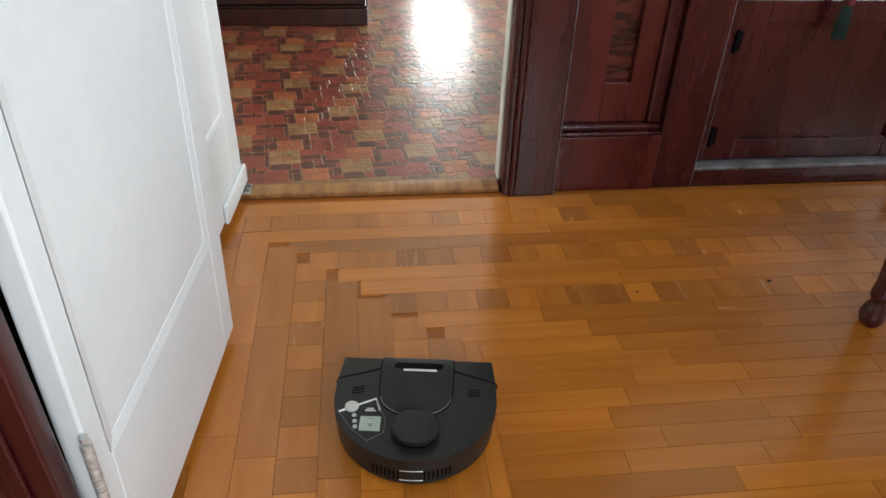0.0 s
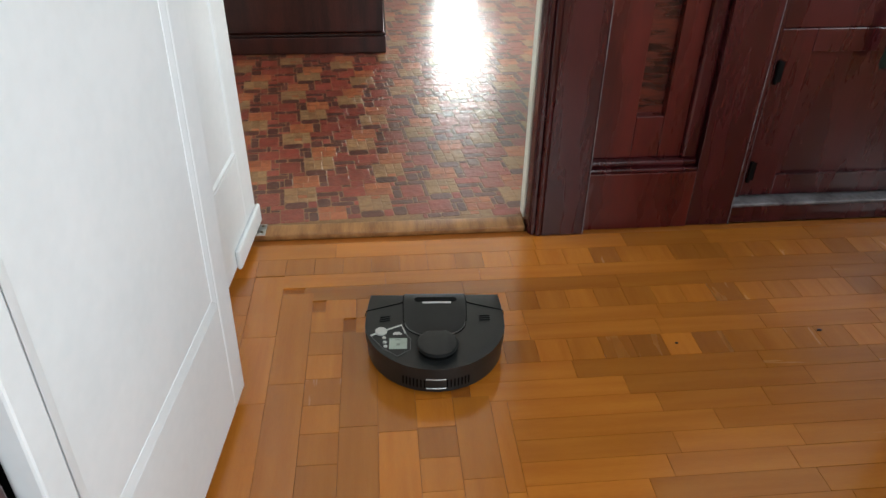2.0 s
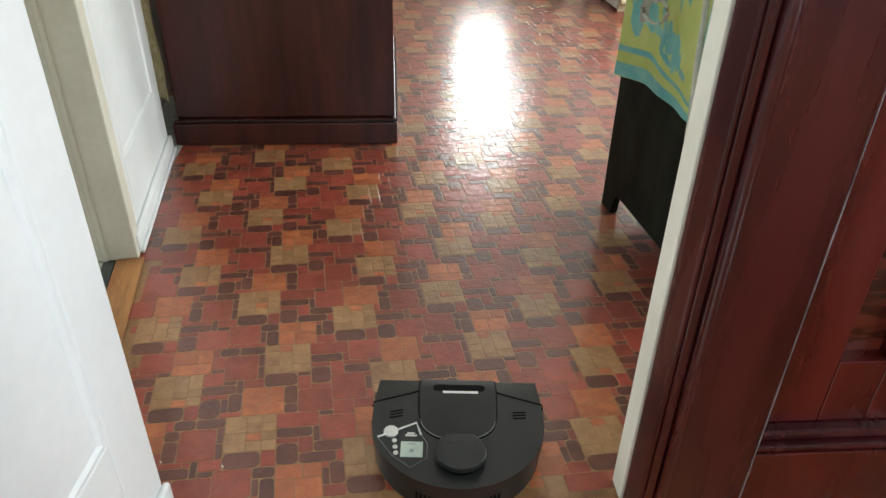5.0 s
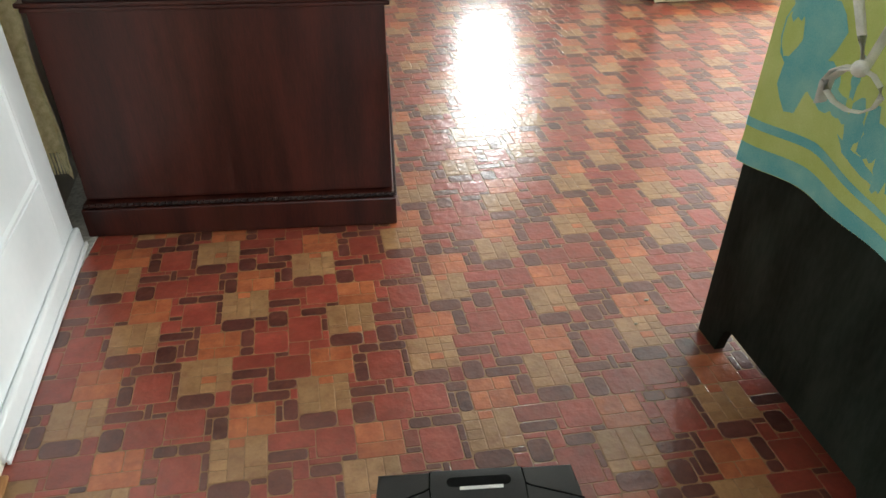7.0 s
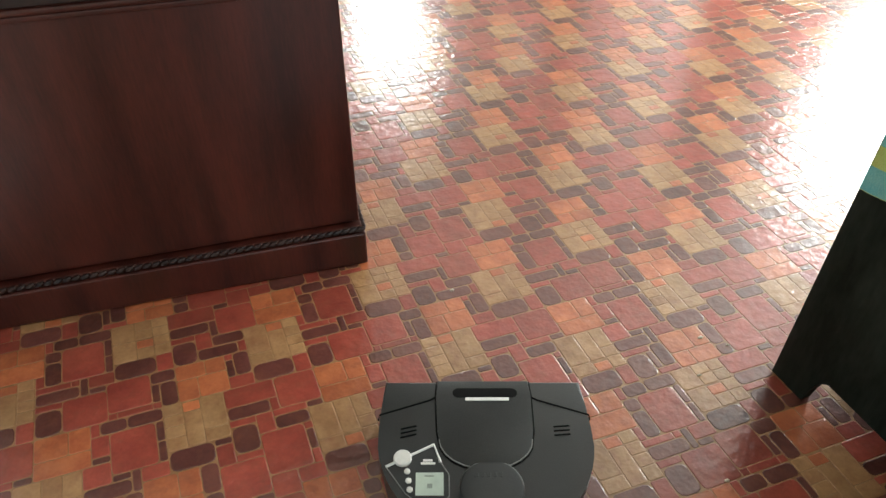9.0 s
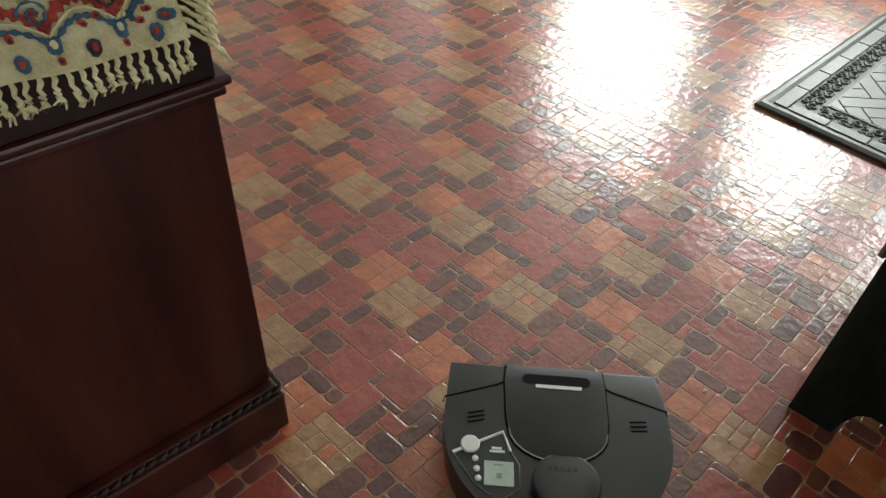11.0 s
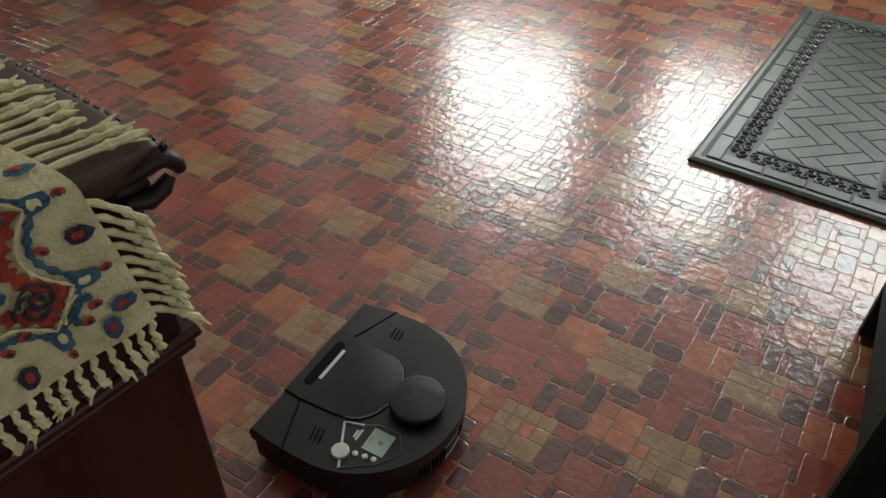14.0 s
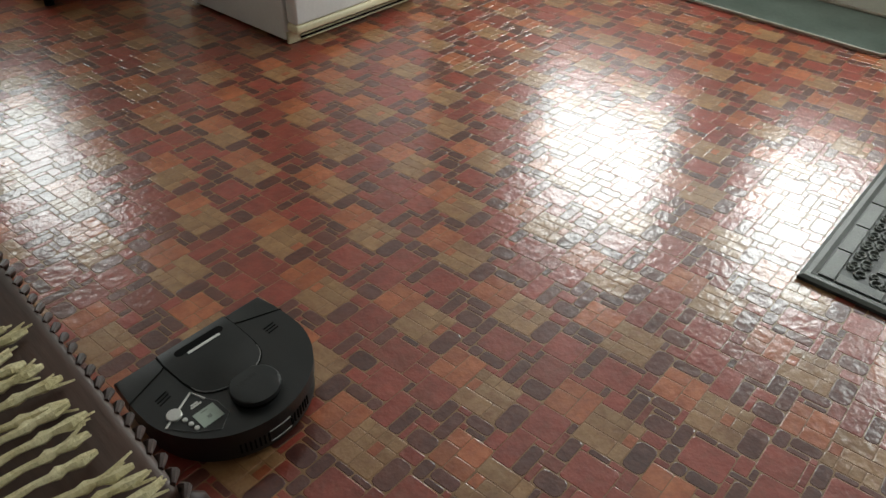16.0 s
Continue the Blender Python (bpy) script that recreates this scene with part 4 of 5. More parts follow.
def table():
    t = thing("dining_table", pose(1.27, -0.72, 0.0), "dark wooden dining table with turned legs", "table")
    prof = [(0.012, 0.0), (0.022, 0.004), (0.03, 0.02), (0.032, 0.035), (0.027, 0.055), (0.02, 0.07), (0.019, 0.078), (0.026, 0.088), (0.027, 0.1), (0.024, 0.13), (0.028, 0.2),
            (0.036, 0.3), (0.04, 0.42), (0.036, 0.5), (0.026, 0.54), (0.04, 0.56), (0.04, 0.58)]
    for x in (0.0, 1.0):
        for y in (0.0, -1.4):
            g = part("leg", lathe(bmesh.new(), prof, 20, (x, y, 0)), MAHOG, t, "", True)
            part("leg_block", boxes((x - 0.04, x + 0.04, y - 0.04, y + 0.04, 0.5805, 0.7, 0.003)), MAHOG, g)
    part("skirt_board", boxes((0.041, 0.959, -0.03, 0.0, 0.6, 0.7, 0.002), (0.041, 0.959, -1.4, -1.37, 0.6, 0.7, 0.002)), MAHOG, t)
    part("tabletop", boxes((-0.12, 1.12, -1.52, 0.12, 0.7005, 0.735, 0.008, 3)), MAHOG, t)


table()

# ---- door mat ----


def curl(m, cx, cy, r, flip, z):
    bm = bmesh.new()
    pts = []
    for k in range(15):
        a = k / 14 * 2.2 * math.pi
        rr = r * (1 - 0.7 * k / 14)
        pts.append((cx + flip * rr * math.cos(a), cy + rr * math.sin(a), z))
    tube(bm, pts, 0.0032, 5)
    part("scroll", bm, RUBBER, m)


def door_mat():
    m = thing("door_mat", pose(1.5, 1.748, 0.0158, 0, 0, 3.0), "dark grey moulded rubber mat with herringbone and scroll border", "door mat")
    L, B = 1.26, 0.56                       # local x to 0..L, local y to -B..0
    bm = prism(bmesh.new(), [(0, 0), (0, -B), (L, -B), (L, 0)], 0, 0.008)
    part("base", bm, RUBBER_DARK, m)
    rim = panel_frame(bmesh.new(), 0.001, L - 0.001, -B + 0.001, -0.001, 0, 0.03, 0.005)
    for v in rim.verts:
        v.co = Vector((v.co.x, v.co.z, 0.0085 - v.co.y))
    part("rim", rim, RUBBER, m, "bevelled rubber rim")
    # brick border
    for side in range(2):
        n = 9
        for k in range(n):
            x0 = 0.034 + k * (L - 0.068) / n
            y = -0.034 if side == 0 else -B + 0.034 + 0.036
            part("border_brick", boxes((x0 + 0.002, x0 + (L - 0.068) / n - 0.002, y - 0.036, y, 0.0082, 0.0125, 0.0015, 1)), RUBBER, m)
    for side in range(2):
        n = 4
        for k in range(n):
            y0 = -B + 0.072 + k * (B - 0.144) / n
            x = 0.034 if side == 0 else L - 0.034 - 0.036
            part("border_brick", boxes((x, x + 0.036, y0 + 0.002, y0 + (B - 0.144) / n - 0.002, 0.0082, 0.0125, 0.0015, 1)), RUBBER, m)
    # scrollwork
    x = 0.1
    k = 0
    while x < L - 0.09:
        for y in (-0.1, -B + 0.1):
            curl(m, x, y + 0.011 * (1 if k % 2 else -1), 0.016, 1 if k % 2 else -1, 0.0105)
            curl(m, x + 0.012, y - 0.014 * (1 if k % 2 else -1), 0.011, -1 if k % 2 else 1, 0.0105)
        x += 0.026
        k += 1
    y = -0.15
    while y > -B + 0.14:
        for x in (0.1, L - 0.1):
            curl(m, x + 0.011 * (1 if k % 2 else -1), y, 0.016, 1 if k % 2 else -1, 0.0105)
            curl(m, x - 0.014 * (1 if k % 2 else -1), y + 0.012, 0.011, -1, 0.0105)
        y -= 0.026
        k += 1
    # herringbone
    x0, x1, y0, y1 = 0.14, L - 0.14, -B + 0.14, -0.14
    part("field_line", boxes((x0 - 0.006, x1 + 0.006, y1, y1 + 0.004, 0.0082, 0.012), (x0 - 0.006, x1 + 0.006, y0 - 0.004, y0, 0.0082, 0.012),
                             (x0 - 0.006, x0 - 0.002, y0 + 0.0005, y1 - 0.0005, 0.0082, 0.012), (x1 + 0.002, x1 + 0.006, y0 + 0.0005, y1 - 0.0005, 0.0082, 0.012)), RUBBER, m)
    w, l = 0.048, 0.144
    s = math.sqrt(0.5)
    for i in range(-14, 24):
        for j in range(-10, 10):
            for kind in (0, 1):
                # classic herringbone on a lattice turned by 45 degrees
                ox, oy = i * w + j * l, i * w - j * l
                if kind == 0:
                    q = [(ox, oy), (ox + l, oy), (ox + l, oy + w), (ox, oy + w)]
                else:
                    q = [(ox, oy + w), (ox + w, oy + w), (ox + w, oy + w + l), (ox, oy + w + l)]
                cx, cy = sum(p[0] for p in q) / 4, sum(p[1] for p in q) / 4
                q = [(cx + (p[0] - cx) * (1 - 0.004 / abs(2 * (p[0] - cx))), cy + (p[1] - cy) * (1 - 0.004 / abs(2 * (p[1] - cy)))) for p in q]
                pts = [Vector((0.5 + s * (p[0] - p[1]), -B / 2 + s * (p[0] + p[1]) * 1.0 - 0.02)) for p in q]
                for ax, lim, sg in ((0, x0, 1), (0, x1, -1), (1, y0, 1), (1, y1, -1)):     # clip to the field
                    out = []
                    for a, b in zip(pts, pts[1:] + pts[:1]):
                        da, db = sg * (a[ax] - lim), sg * (b[ax] - lim)
                        if da >= 0:
                            out.append(a)
                        if da * db < 0:
                            out.append(a.lerp(b, da / (da - db)))
                    pts = out
                if len(pts) > 2:
                    area = abs(sum(a.x * b.y - b.x * a.y for a, b in zip(pts, pts[1:] + pts[:1]))) / 2
                    if area > 0.0001:
                        part("herringbone_block", prism(bmesh.new(), [tuple(p) for p in pts], 0.0081, 0.0125), RUBBER, m)


door_mat()

# ---- crumbs ----
for i, (x, y, z, sz, mt, lb) in enumerate(((1.1, -0.53, 0.0004, 0.006, CHEST_DARK, "small dark crumb lying on the oak floor"), (0.72, -0.55, 0.0004, 0.004, CHEST_DARK, "small dark crumb lying on the oak floor"),
                                           (0.62, 1.3, 0.0143, 0.005, CRUMB, "pale crumb lying on the vinyl floor"), (0.57, 1.22, 0.0143, 0.004, CRUMB, "pale crumb lying on the vinyl floor"),
                                           (0.5, 1.02, 0.0143, 0.004, CRUMB, "pale crumb lying on the vinyl floor"), (0.66, 1.27, 0.0143, 0.0035, CRUMB, "pale crumb lying on the vinyl floor"),
                                           (0.2, 1.55, 0.0143, 0.004, CRUMB, "pale crumb lying on the vinyl floor"))):
    bm = bmesh.new()
    bmesh.ops.create_icosphere(bm, subdivisions=1, radius=sz)
    for v in bm.verts:
        v.co = Vector((v.co.x * 1.3, v.co.y * 0.7, max(0.0, v.co.z * 0.6 + sz * 0.4))) + Vector((x, y, z))
    tagged(new("crumb", mesh("crumb", bm, mt)), lb, "crumb", "crumbs on the floor")

# ---- robot vacuum ----


def d_outline(off=0.0, n=28, squash=1.0):
    pts = [(-0.157 + off, -off), (-0.16 + off, -0.045), (-0.1625 + off, -0.09)]
    for k in range(1, n):
        a = math.pi + k * math.pi / n
        pts.append(((0.163 - off) * math.cos(a), -0.105 + (0.165 - off) * math.sin(a)))
    pts += [(0.1625 - off, -0.09), (0.16 - off, -0.045), (0.157 - off, -off)]
    return pts


def arc_lid():
    pts = [(-0.073, -0.002), (-0.075, -0.03), (-0.073, -0.095)]
    for k in range(13):
        a = math.pi + k * math.pi / 12
        pts.append((0.07 * math.cos(a), -0.112 + 0.05 * math.sin(a)))
    pts += [(0.073, -0.095), (0.075, -0.03), (0.073, -0.002)]
    return pts


def robot():
    r = thing("robot_vacuum", pose(0, 0, 0), "black D-shaped robot vacuum cleaner with a raised round turret", "robot vacuum")
    part("bumper", prism(bmesh.new(), d_outline(0.004), 0.012, 0.056, 0.004), PLASTIC, r, "", True)
    part("base_plate", prism(bmesh.new(), d_outline(0.02), 0.006, 0.0118), BLACK, r)
    part("shell", prism(bmesh.new(), d_outline(0.0), 0.0575, 0.0815, 0.006, 3), PLASTIC, r, "black satin top shell", True)
    bm = bmesh.new()
    tube(bm, [(x, y, 0.0782) for x, y in d_outline(0.0035)[3:-3]], 0.0013, 5)
    part("edge_line", bm, GREYLINE, r, "thin grey edge line", True)
    part("lid_gap", prism(bmesh.new(), [(x * 1.035, y * 1.02) for x, y in arc_lid()], 0.0812, 0.0818), BLACK, r)
    lid = part("bin_lid", prism(bmesh.new(), arc_lid(), 0.0815, 0.0845, 0.0015), PLASTIC_LID, r, "matt black dust bin lid", True)
    slot = [(-0.04 + 0.009 * math.cos(a), -0.026 + 0.009 * math.sin(a)) for a in [math.pi / 2 + k * math.pi / 8 for k in range(9)]]
    slot += [(0.045 + 0.009 * math.cos(a), -0.026 + 0.009 * math.sin(a)) for a in [-math.pi / 2 + k * math.pi / 8 for k in range(9)]]
    part("handle_slot", prism(bmesh.new(), slot, 0.0842, 0.0849), BLACK, lid, "deep black grip slot")
    part("label_bar", boxes((-0.029, 0.04, -0.0415, -0.0355, 0.0847, 0.0858, 0.0004)), TAG, lid, "small white tag")
    bm = bmesh.new()
    tube(bm, [(x, y, 0.0836) for x, y in arc_lid()[3:16]], 0.0011, 5)
    part("lid_edge", bm, GREYLINE, lid, "grey edge of the lid", True)
    for sg in (-1, 1):
        bm = bmesh.new()
        tube(bm, [(sg * 0.077, -0.033, 0.0818), (sg * 0.085, -0.038, 0.0818), (sg * 0.163, -0.066, 0.0812), (sg * 0.1652, -0.067, 0.07)], 0.0016, 6)
        part("seam", bm, BLACK, r)
        for k in range(3):
            cx, cy = sg * 0.117, -0.09 - k * 0.0075
            bm = bmesh.new()
            tube(bm, [(cx - 0.012, cy - 0.004 * sg * -1 * 0.5, 0.0817), (cx + 0.012, cy + 0.004, 0.0817)], 0.0014, 5)
            part("vent_slit", bm, BLACK, r)
    panel_out = [(-0.148, -0.157), (-0.124, -0.144), (-0.078, -0.12), (-0.068, -0.15), (-0.056, -0.17), (-0.056, -0.205), (-0.085, -0.226), (-0.118, -0.2)]
    pan = part("control_panel", prism(bmesh.new(), panel_out, 0.0815, 0.0823), PLASTIC_LID, r, "glossy control panel with a silver outline")
    bm = bmesh.new()
    tube(bm, [(x, y, 0.0824) for x, y in panel_out[:4]], 0.0022, 5)
    part("outline", bm, SILVER, pan, "silver outline")
    bm = bmesh.new()
    tube(bm, [(x, y, 0.0824) for x, y in panel_out[3:] + panel_out[:1]], 0.0008, 5)
    part("outline", bm, GREYLINE, pan, "thin grey outline")
    part("start_button", lathe(bmesh.new(), [(0.0135, 0.082), (0.0135, 0.0855), (0.012, 0.0867)], 24, (-0.124, -0.144, 0)), SILVER, pan, "round silver start button")
    for y in (-0.165, -0.18, -0.194):
        part("menu_button", lathe(bmesh.new(), [(0.0045, 0.082), (0.0045, 0.0838), (0.003, 0.0844)], 14, (-0.1165 + (y + 0.165) * -0.15, y, 0)), SILVER, pan, "", True)
    bm = boxes((-0.097, -0.076, -0.154, -0.15, 0.0823, 0.0834, 0.0008), (-0.094, -0.08, -0.149, -0.145, 0.0823, 0.0834, 0.0008))
    part("badge", bm, SILVER, pan, "small silver badge shape")
    part("screen", boxes((-0.104, -0.064, -0.203, -0.167, 0.0823, 0.0832)), LCD, pan, "pale green-grey display")
    part("screen_mark", boxes((-0.091, -0.078, -0.1735, -0.1715, 0.0833, 0.0836), (-0.0875, -0.08, -0.192, -0.185, 0.0833, 0.0836)), LCD_INK, pan)
    # turret: a round cap with a flat forward edge
    cap = []
    for k in range(36):
        a = k * math.tau / 36
        x, y = 0.046 * math.cos(a), 0.044 * math.sin(a)
        cap.append((x + 0.004, -0.2 + min(y, 0.038)))
    t = part("turret", prism(bmesh.new(), cap, 0.0915, 0.101, 0.004, 3), PLASTIC_LID, r, "matt black round turret cap", True)
    part("turret_base", prism(bmesh.new(), [(x * 0.93, -0.2 + (y + 0.2) * 0.93) for x, y in cap], 0.081, 0.091), BLACK, t)
    for k in range(5):                      # embossed mark, plain shapes
        part("embossed_mark", boxes((-0.02 + k * 0.0085, -0.0145 + k * 0.0085, -0.185, -0.178, 0.1009, 0.1014, 0.0004)), PLASTIC, t)
    # rear grille
    for k in range(19):
        a = math.radians(270 + (k - 9) * 3.0)
        if abs(k - 9) < 3:
            continue
        x, y = 0.159 * math.cos(a), -0.105 + 0.161 * math.sin(a)
        bm = boxes((-0.0016, 0.0016, -0.0014, 0.0014, 0.024, 0.046))
        bmesh.ops.rotate(bm, verts=bm.verts[:], matrix=Matrix.Rotation(a - 1.5 * math.pi, 3, "Z"))
        bmesh.ops.translate(bm, verts=bm.verts[:], vec=(x, y, 0))
        part("grille_slot", bm, BLACK, r)
    for z in (0.022, 0.048):
        bm = bmesh.new()
        tube(bm, [(x, -0.105 - math.sqrt(0.1615 ** 2 - x * x), z) for x in (-0.022, -0.011, 0, 0.011, 0.022)], 0.0012, 5)
        part("charging_strip", bm, SILVER, r, "thin bright strip")
    for sg in (-1, 1):
        w = part("wheel", lathe(bmesh.new(), [(0.03, -0.012), (0.033, -0.008), (0.033, 0.008), (0.03, 0.012)], 20, (sg * 0.105, 0, 0), "x"), RUBBER_DARK, r, "", True)
        w.matrix_basis = pose(0, -0.12, 0.033)
    for ob in r.children_recursive:
        ob.data.transform(Matrix.Scale(1.015, 4))
        ob.location *= 1.015
    return r


vacuum = robot()

# ---- floor pieces ----


def slab(w, d, h, bev, mat, name):
    """One low bevelled piece, centred, its foot at z = 0."""
    me = bpy.data.meshes.new(name)
    x, y = w / 2, d / 2
    v = [(-x, -y, 0), (x, -y, 0), (x, y, 0), (-x, y, 0), (-x + bev, -y + bev, h), (x - bev, -y + bev, h), (x - bev, y - bev, h), (-x + bev, y - bev, h)]
    me.from_pydata(v, [], [(4, 5, 6, 7), (0, 1, 5, 4), (1, 2, 6, 5), (2, 3, 7, 6), (3, 0, 4, 7)])
    me.materials.append(mat)
    return me


def oak_floor():
    rng = random.Random(4)
    pieces = []                              # x0 x1 y0 y1 kind

    def run_x(y1, wid, x0, x1, kind):
        x = x0
        while x < x1 - 0.01:
            l = 0.08 if kind == "sq" else rng.uniform(0.24, 0.46)
            e = min(x1, x + l)
            if x1 - e < 0.05:
                e = x1
            pieces.append((x, e, y1 - wid, y1, "sq" if kind == "sq" else "x"))
            x = e

    def run_y(x0, wid, y0, y1, kind):
        y = y1
        while y > y0 + 0.01:
            l = 0.083 if kind == "sq" else rng.uniform(0.22, 0.4)
            e = max(y0, y - l)
            if e - y0 < 0.05:
                e = y0
            pieces.append((x0, x0 + wid, e, y, "sq" if kind == "sq" else "y"))
            y = e
    y = -0.036
    k = 0
    order = (("x", 0.075), ("sq", 0.08), ("x", 0.06), ("x", 0.06))
    seq = [order[0]] + [order[1], order[2], order[3]] * 4
    for kind, wid in seq[:12]:
        if y - wid < -0.79:
            break
        run_x(y, wid, -0.46 - y, XD - 0.01, kind)
        y -= wid
    edge = y
    while y > YD:
        run_x(y, 0.058, 0.27, XD - 0.01, "x")
        y -= 0.058
    x = -0.598
    for k in range(11):
        wid = 0.083 if k < 10 else 0.27 - x
        kind = "sq" if k % 3 == 2 else "y"
        top = min(-0.036, -0.46 - (x + wid))
        top = min(top, -0.036)
        run_y(x, wid, YD if x > -0.45 else -1.3, max(edge, top) if x > 0.18 else top, kind)
        x += wid
    near, rest = [], []
    for p in pieces:
        cx, cy = (p[0] + p[1]) / 2, (p[2] + p[3]) / 2
        (near if -0.46 < cx < 1.0 and -1.15 < cy else rest).append(p)
    while len(near) > 290:
        rest.append(near.pop())
    floor = bpy.data.objects["floor_dining"]
    shared = {}

    def pick(p):
        if p[4] == "sq":
            return OAK_DARK if rng.random() < (0.34 if p[0] > 0.55 else 0.08) else OAK[1]
        return OAK[0] if p[4] == "x" else OAK[1]
    for p in near:
        mt = pick(p)
        key = (round(p[1] - p[0], 4), round(p[3] - p[2], 4), mt.name)
        if key not in shared:
            shared[key] = slab(p[1] - p[0] - 0.0003, p[3] - p[2] - 0.0003, 0.006, 0.0003, mt, "oak_strip")
        ob = new("oak_strip", shared[key])
        ob.location = ((p[0] + p[1]) / 2, (p[2] + p[3]) / 2, -0.0055 + rng.uniform(-0.0001, 0.0001))
        ob.parent = floor
    for axis in ("x", "y"):
        vs, fs = [], []
        for p in rest:
            if (p[4] == "x") != (axis == "x"):
                continue
            x0, x1, y0, y1 = p[0] + 0.0002, p[1] - 0.0002, p[2] + 0.0002, p[3] - 0.0002
            i = len(vs)
            b, h = 0.0006, 0.0005
            vs += [(x0, y0, -0.006), (x1, y0, -0.006), (x1, y1, -0.006), (x0, y1, -0.006), (x0 + b, y0 + b, h), (x1 - b, y0 + b, h), (x1 - b, y1 - b, h), (x0 + b, y1 - b, h)]
            fs += [tuple(i + q for q in f) for f in ((4, 5, 6, 7), (0, 1, 5, 4), (1, 2, 6, 5), (2, 3, 7, 6), (3, 0, 4, 7))]
        me = bpy.data.meshes.new("oak_strips")
        me.from_pydata(vs, [], fs)
        me.materials.append(OAK_FAR[0] if axis == "x" else OAK_FAR[1])
        ob = new("oak_strips", me)
        ob.parent = floor
        tagged(ob, kind="stuff")


OAK_FAR = [surf("oak_far_" + n, (0.38, 0.112, 0.011), (0.51, 0.182, 0.022), 5, 0.25, 0.06, 0.06, 90, st, coat=0.5, vary=0.22, island=True, lo=0.2, hi=0.85) for n, st in (("x", (0.6, 7, 4)), ("y", (7, 0.6, 4)))]
oak_floor()


N = 32                                      # cells of one repeat of the print, each way


def vinyl_layout():
    """One repeat of the printed stones on a grid that wraps round: x, y, w, h, colour."""
    rng = random.Random(23)
    used = [[False] * N for _ in range(N)]
    out = []

    def free(x, y, w, h):
        return all(not used[(y + j) % N][(x + i) % N] for i in range(w) for j in range(h))

    def put(x, y, w, h, c):
        for i in range(w):
            for j in range(h):
                used[(y + j) % N][(x + i) % N] = True
        out.append((x % N, y % N, w, h, c))
    groups = [(-4, -4), (-9, -20), (7, -26), (12, -10)]
    for x, y in groups:
        put(x, y, 7, 7, "beige")
    # round every beige group: an orange group, large red stones and dark bricks
    for ox, oy, w, h, c in ((2, 7, 6, 6, "orange"), (7, 2, 5, 2, "maroon"), (-6, -1, 5, 6, "red"), (7, -3, 3, 4, "maroon"), (-4, 5, 4, 2, "maroon"), (0, -3, 5, 3, "maroon"),
                            (7, 4, 6, 3, "red"), (-1, -8, 5, 5, "red"), (-4, 7, 5, 4, "red"), (-3, -3, 3, 2, "red")):
        for x, y in groups:
            if free(x + ox, y + oy, w, h):
                put(x + ox, y + oy, w, h, c)
    for size, col, most in (((5, 5), "red", 4), ((5, 4), "orange", 3), ((4, 5), "red", 4), ((4, 4), "orange", 4), ((5, 3), "red", 6), ((5, 2), "maroon", 5), ((2, 4), "maroon", 5), ((4, 3), "red", 9),
                            ((3, 4), "orange", 4), ((3, 3), "red", 12), ((3, 2), "maroon", 6), ((2, 3), "red", 12), ((3, 2), "red", 12), ((4, 1), "red", 9), ((2, 2), "maroon", 6), ((2, 2), "red", 30),
                            ((1, 3), "maroon", 20), ((3, 1), "red", 20), ((1, 2), "red", 60), ((2, 1), "maroon", 60), ((1, 1), "red", 200)):
        spots = [(x, y) for x in range(N) for y in range(N)]
        rng.shuffle(spots)
        for x, y in spots:
            if most and free(x, y, *size):
                most -= 1
                put(x, y, *size, col)
    return out


def split(rng, x, y, w, h, c):
    """Splits a stone group of the print into its single stones."""
    if c == "beige":
        cols = [(0, 2.9), (2.9, 5.0), (5.0, 7)] if rng.random() < 0.6 else [(0, 2.2), (2.2, 4.2), (4.2, 7)]
        spot = rng.choice((0, 1))
        for n, (a, b) in enumerate(cols):
            cuts = [0] + sorted(rng.sample([1.9, 3.6, 5.3], rng.choice((1, 2, 3)))) + [7]
            for k, (p, q) in enumerate(zip(cuts, cuts[1:])):
                if n == 1 and k == spot and q - p > 1.5:
                    yield x + a, y + p, b - a, 1.5, "orange"
                    if q - p > 2.4:
                        yield x + a, y + p + 1.5, b - a, q - p - 1.5, c
                else:
                    yield x + a, y + p, b - a, q - p, c
    elif c == "orange" and w * h >= 16:
        k = rng.choice((0.42, 0.5, 0.58)) * h
        s = w * rng.uniform(0.4, 0.62)
        if rng.random() < 0.5:
            yield x, y, w, k, c
        else:
            yield x, y, w - s, k, c
            yield x + w - s, y, s, k, c
        yield x, y + k, s, h - k, c
        yield x + s, y + k, w - s, h - k, c
    else:
        yield x, y, w, h, c


def stone(x0, x1, y0, y1, c):
    """Outline of one embossed stone with rounded corners: low ring, high ring."""
    g = 0.0007 if c != "maroon" else 0.0012
    x0, x1, y0, y1 = x0 + g, x1 - g, y0 + g, y1 - g
    k = min(x1 - x0, y1 - y0) * (0.27 if c == "maroon" else 0.1)
    def ring(e, z):
        a, b, p, q = x0 + e, x1 - e, y0 + e, y1 - e
        m = k * 0.3
        return [(a + k, p, z), (b - k, p, z), (b - m, p + m, z), (b, p + k, z), (b, q - k, z), (b - m, q - m, z), (b - k, q, z), (a + k, q, z), (a + m, q - m, z), (a, q - k, z), (a, p + k, z), (a + m, p + m, z)]
    low, high = ring(0, 0.0), ring(0.001, 0.00045)
    rng = random.Random(round(x1 * 9e4) + round(y1 * 7e5))
    vs = low + [(a + rng.uniform(-4e-4, 4e-4), b + rng.uniform(-4e-4, 4e-4), z) for a, b, z in high]
    fs = [tuple(range(12, 24))] + [(i, (i + 1) % 12, 12 + (i + 1) % 12, 12 + i) for i in range(12)]
    return vs, fs


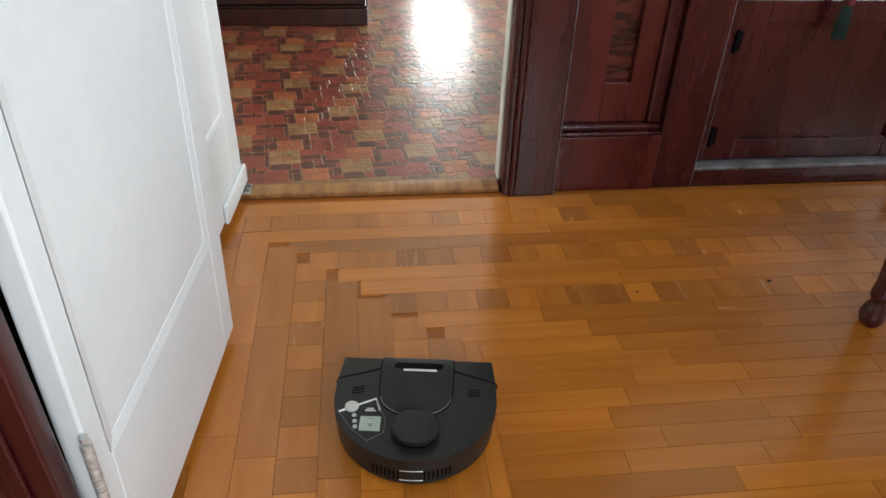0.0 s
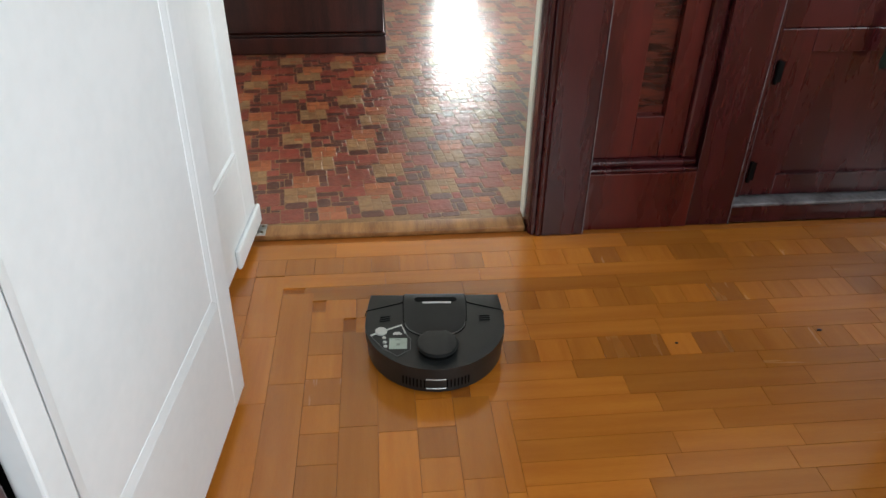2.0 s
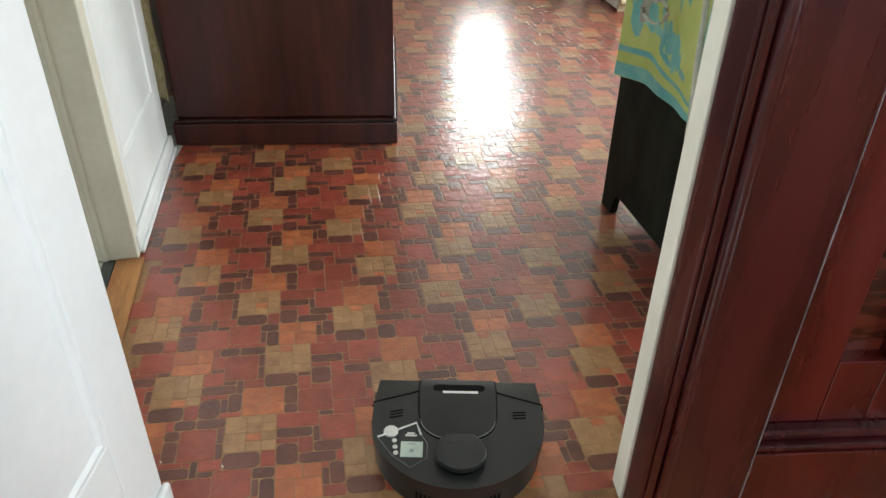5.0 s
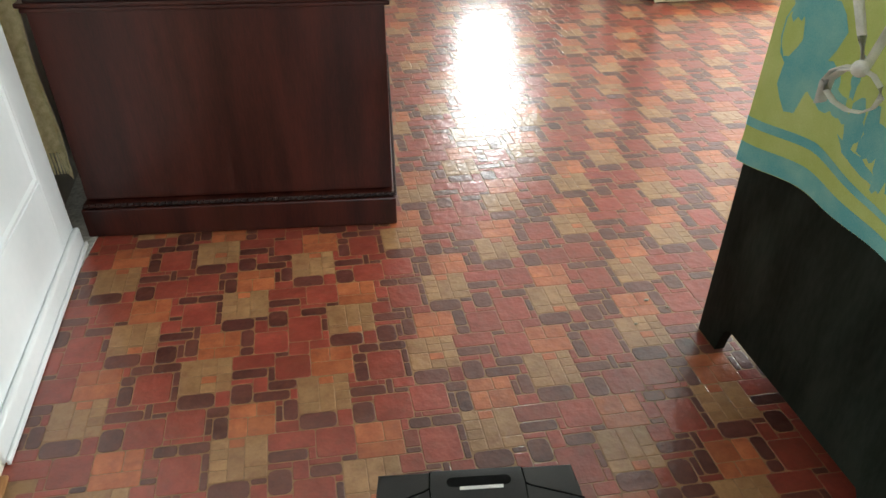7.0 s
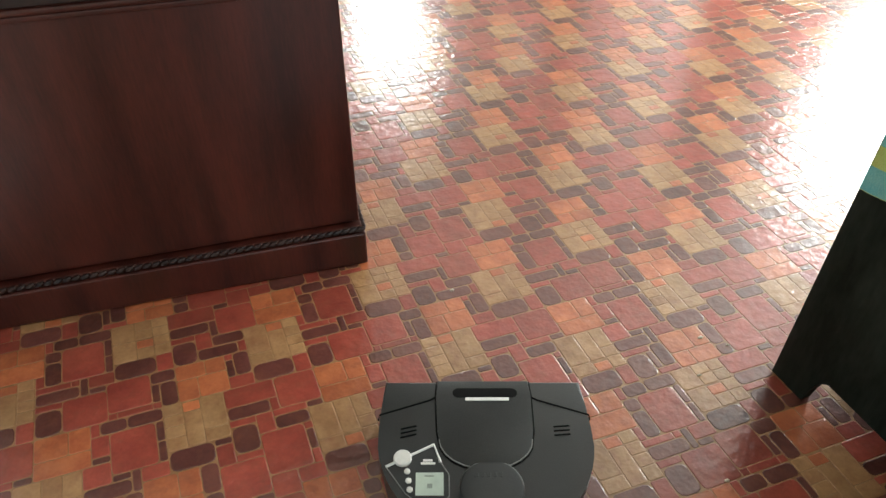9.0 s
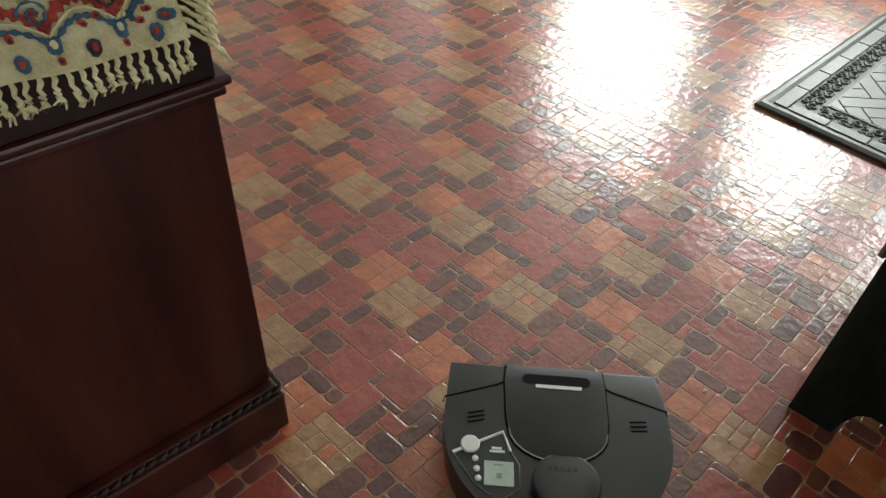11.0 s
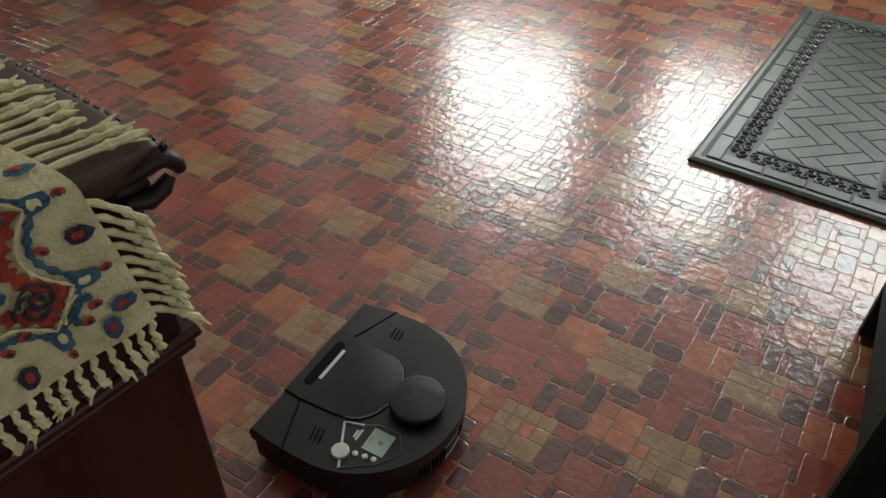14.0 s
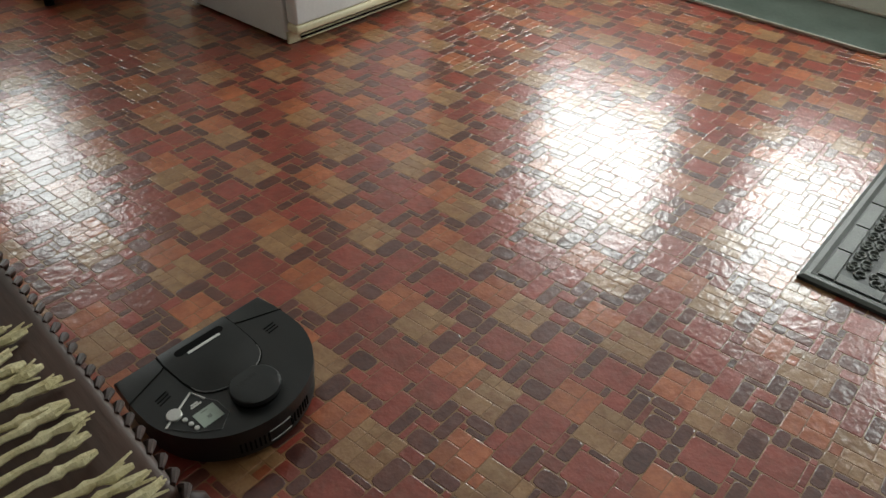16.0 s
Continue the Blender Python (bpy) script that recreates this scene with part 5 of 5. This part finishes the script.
def vinyl_floor():
    SX, SY = 0.468 / N, 0.447 / N
    rng = random.Random(5)
    layout = [p for q in vinyl_layout() for p in split(rng, *q)]
    R = pose(-0.302, 1.371, 0.0135, 0, 0, 6.3)
    R = R @ Matrix(((1, 0, 0, 0), (-0.045, 1, 0, 0), (0, 0, 1, 0), (0, 0, 0, 1)))      # the print is laid a little askew
    TILT = R.copy()
    TILT.translation = (0, 0, 0)
    shared = {}
    joined = {c: ([], []) for c in ("beige", "orange", "red", "maroon")}
    LWI = LW.inverted()
    count = 0
    for ci in range(-6, 12):
        for cj in range(-6, 14):
            for n, (x, y, w, h, c) in enumerate(layout):
                x0, y0 = (ci * N + x) * SX, (cj * N + y) * SY
                mid = R @ Vector((x0 + w * SX / 2, y0 + h * SY / 2, 0))
                if not (mid.y > 0.075 and mid.y < YN and mid.x < XE and (LWI @ mid).x > (0.018 if (LWI @ mid).y < 0.5 else -0.08)):
                    continue
                if -0.4 < mid.x < 0.4 and 0.9 < mid.y < 1.68 and count < 300:
                    count += 1
                    if n not in shared:
                        me = bpy.data.meshes.new("vinyl_stone")
                        vs, fs = stone(-w * SX / 2, w * SX / 2, -h * SY / 2, h * SY / 2, c)
                        me.from_pydata([tuple(TILT @ Vector(p)) for p in vs], [], fs)
                        me.materials.append(VIN[c, False])
                        shared[n] = me
                    ob = new("vinyl_stone", shared[n])
                    ob.location = mid
                    ob.parent = vinyl
                else:
                    vs, fs = joined[c]
                    a, b = stone(x0, x0 + w * SX, y0, y0 + h * SY, c)
                    i = len(vs)
                    vs += [tuple(R @ Vector(p)) for p in a]
                    fs += [tuple(i + q for q in f) for f in b]
    for c, (vs, fs) in joined.items():
        me = bpy.data.meshes.new("vinyl_stones")
        me.from_pydata(vs, [], fs)
        me.materials.append(VIN[c, True])
        ob = new("vinyl_stones", me)
        ob.parent = vinyl
        tagged(ob, kind="stuff")


vinyl_floor()


def motions():
    """The vacuum rolls over the threshold into the kitchen, swings to its right and rounds the chest."""
    rows = [(0, 0.114, -0.846, -7.4), (0.5, 0.118, -0.754, -5.4), (1, 0.128, -0.649, -4.8), (1.5, 0.13, -0.534, -4.6), (2, 0.13, -0.414, -3.5),
            (2.5, 0.133, -0.296, -3.5), (3, 0.138, -0.176, -3.3), (5.5, 0.167, 0.415, -4.4), (6, 0.169, 0.54, -4.2), (6.5, 0.166, 0.668, -2.6), (7, 0.154, 0.795, -0.6),
            (7.5, 0.136, 0.922, 2.0), (8, 0.117, 1.052, 2.0), (8.5, 0.128, 1.168, -4.8), (11, 0.399, 1.458, -43.8), (11.5, 0.434, 1.535, -33.8), (12, 0.442, 1.61, -21.5),
            (12.5, 0.433, 1.688, -10.8), (13, 0.418, 1.768, 0.4), (13.5, 0.395, 1.861, 6.6), (14, 0.378, 1.966, 8.8), (14.5, 0.378, 2.085, 7.8), (15, 0.372, 2.206, 6.0),
            (15.5, 0.37, 2.332, 3.9), (16, 0.363, 2.472, 3.4)]
    keyed = []
    for t, x, y, a in rows:
        z = 0.0005 if y < -0.05 else 0.0155
        keyed.append((t, pose(x, y, z, 0, 0, a)))
    walk(vacuum, keyed)


motions()
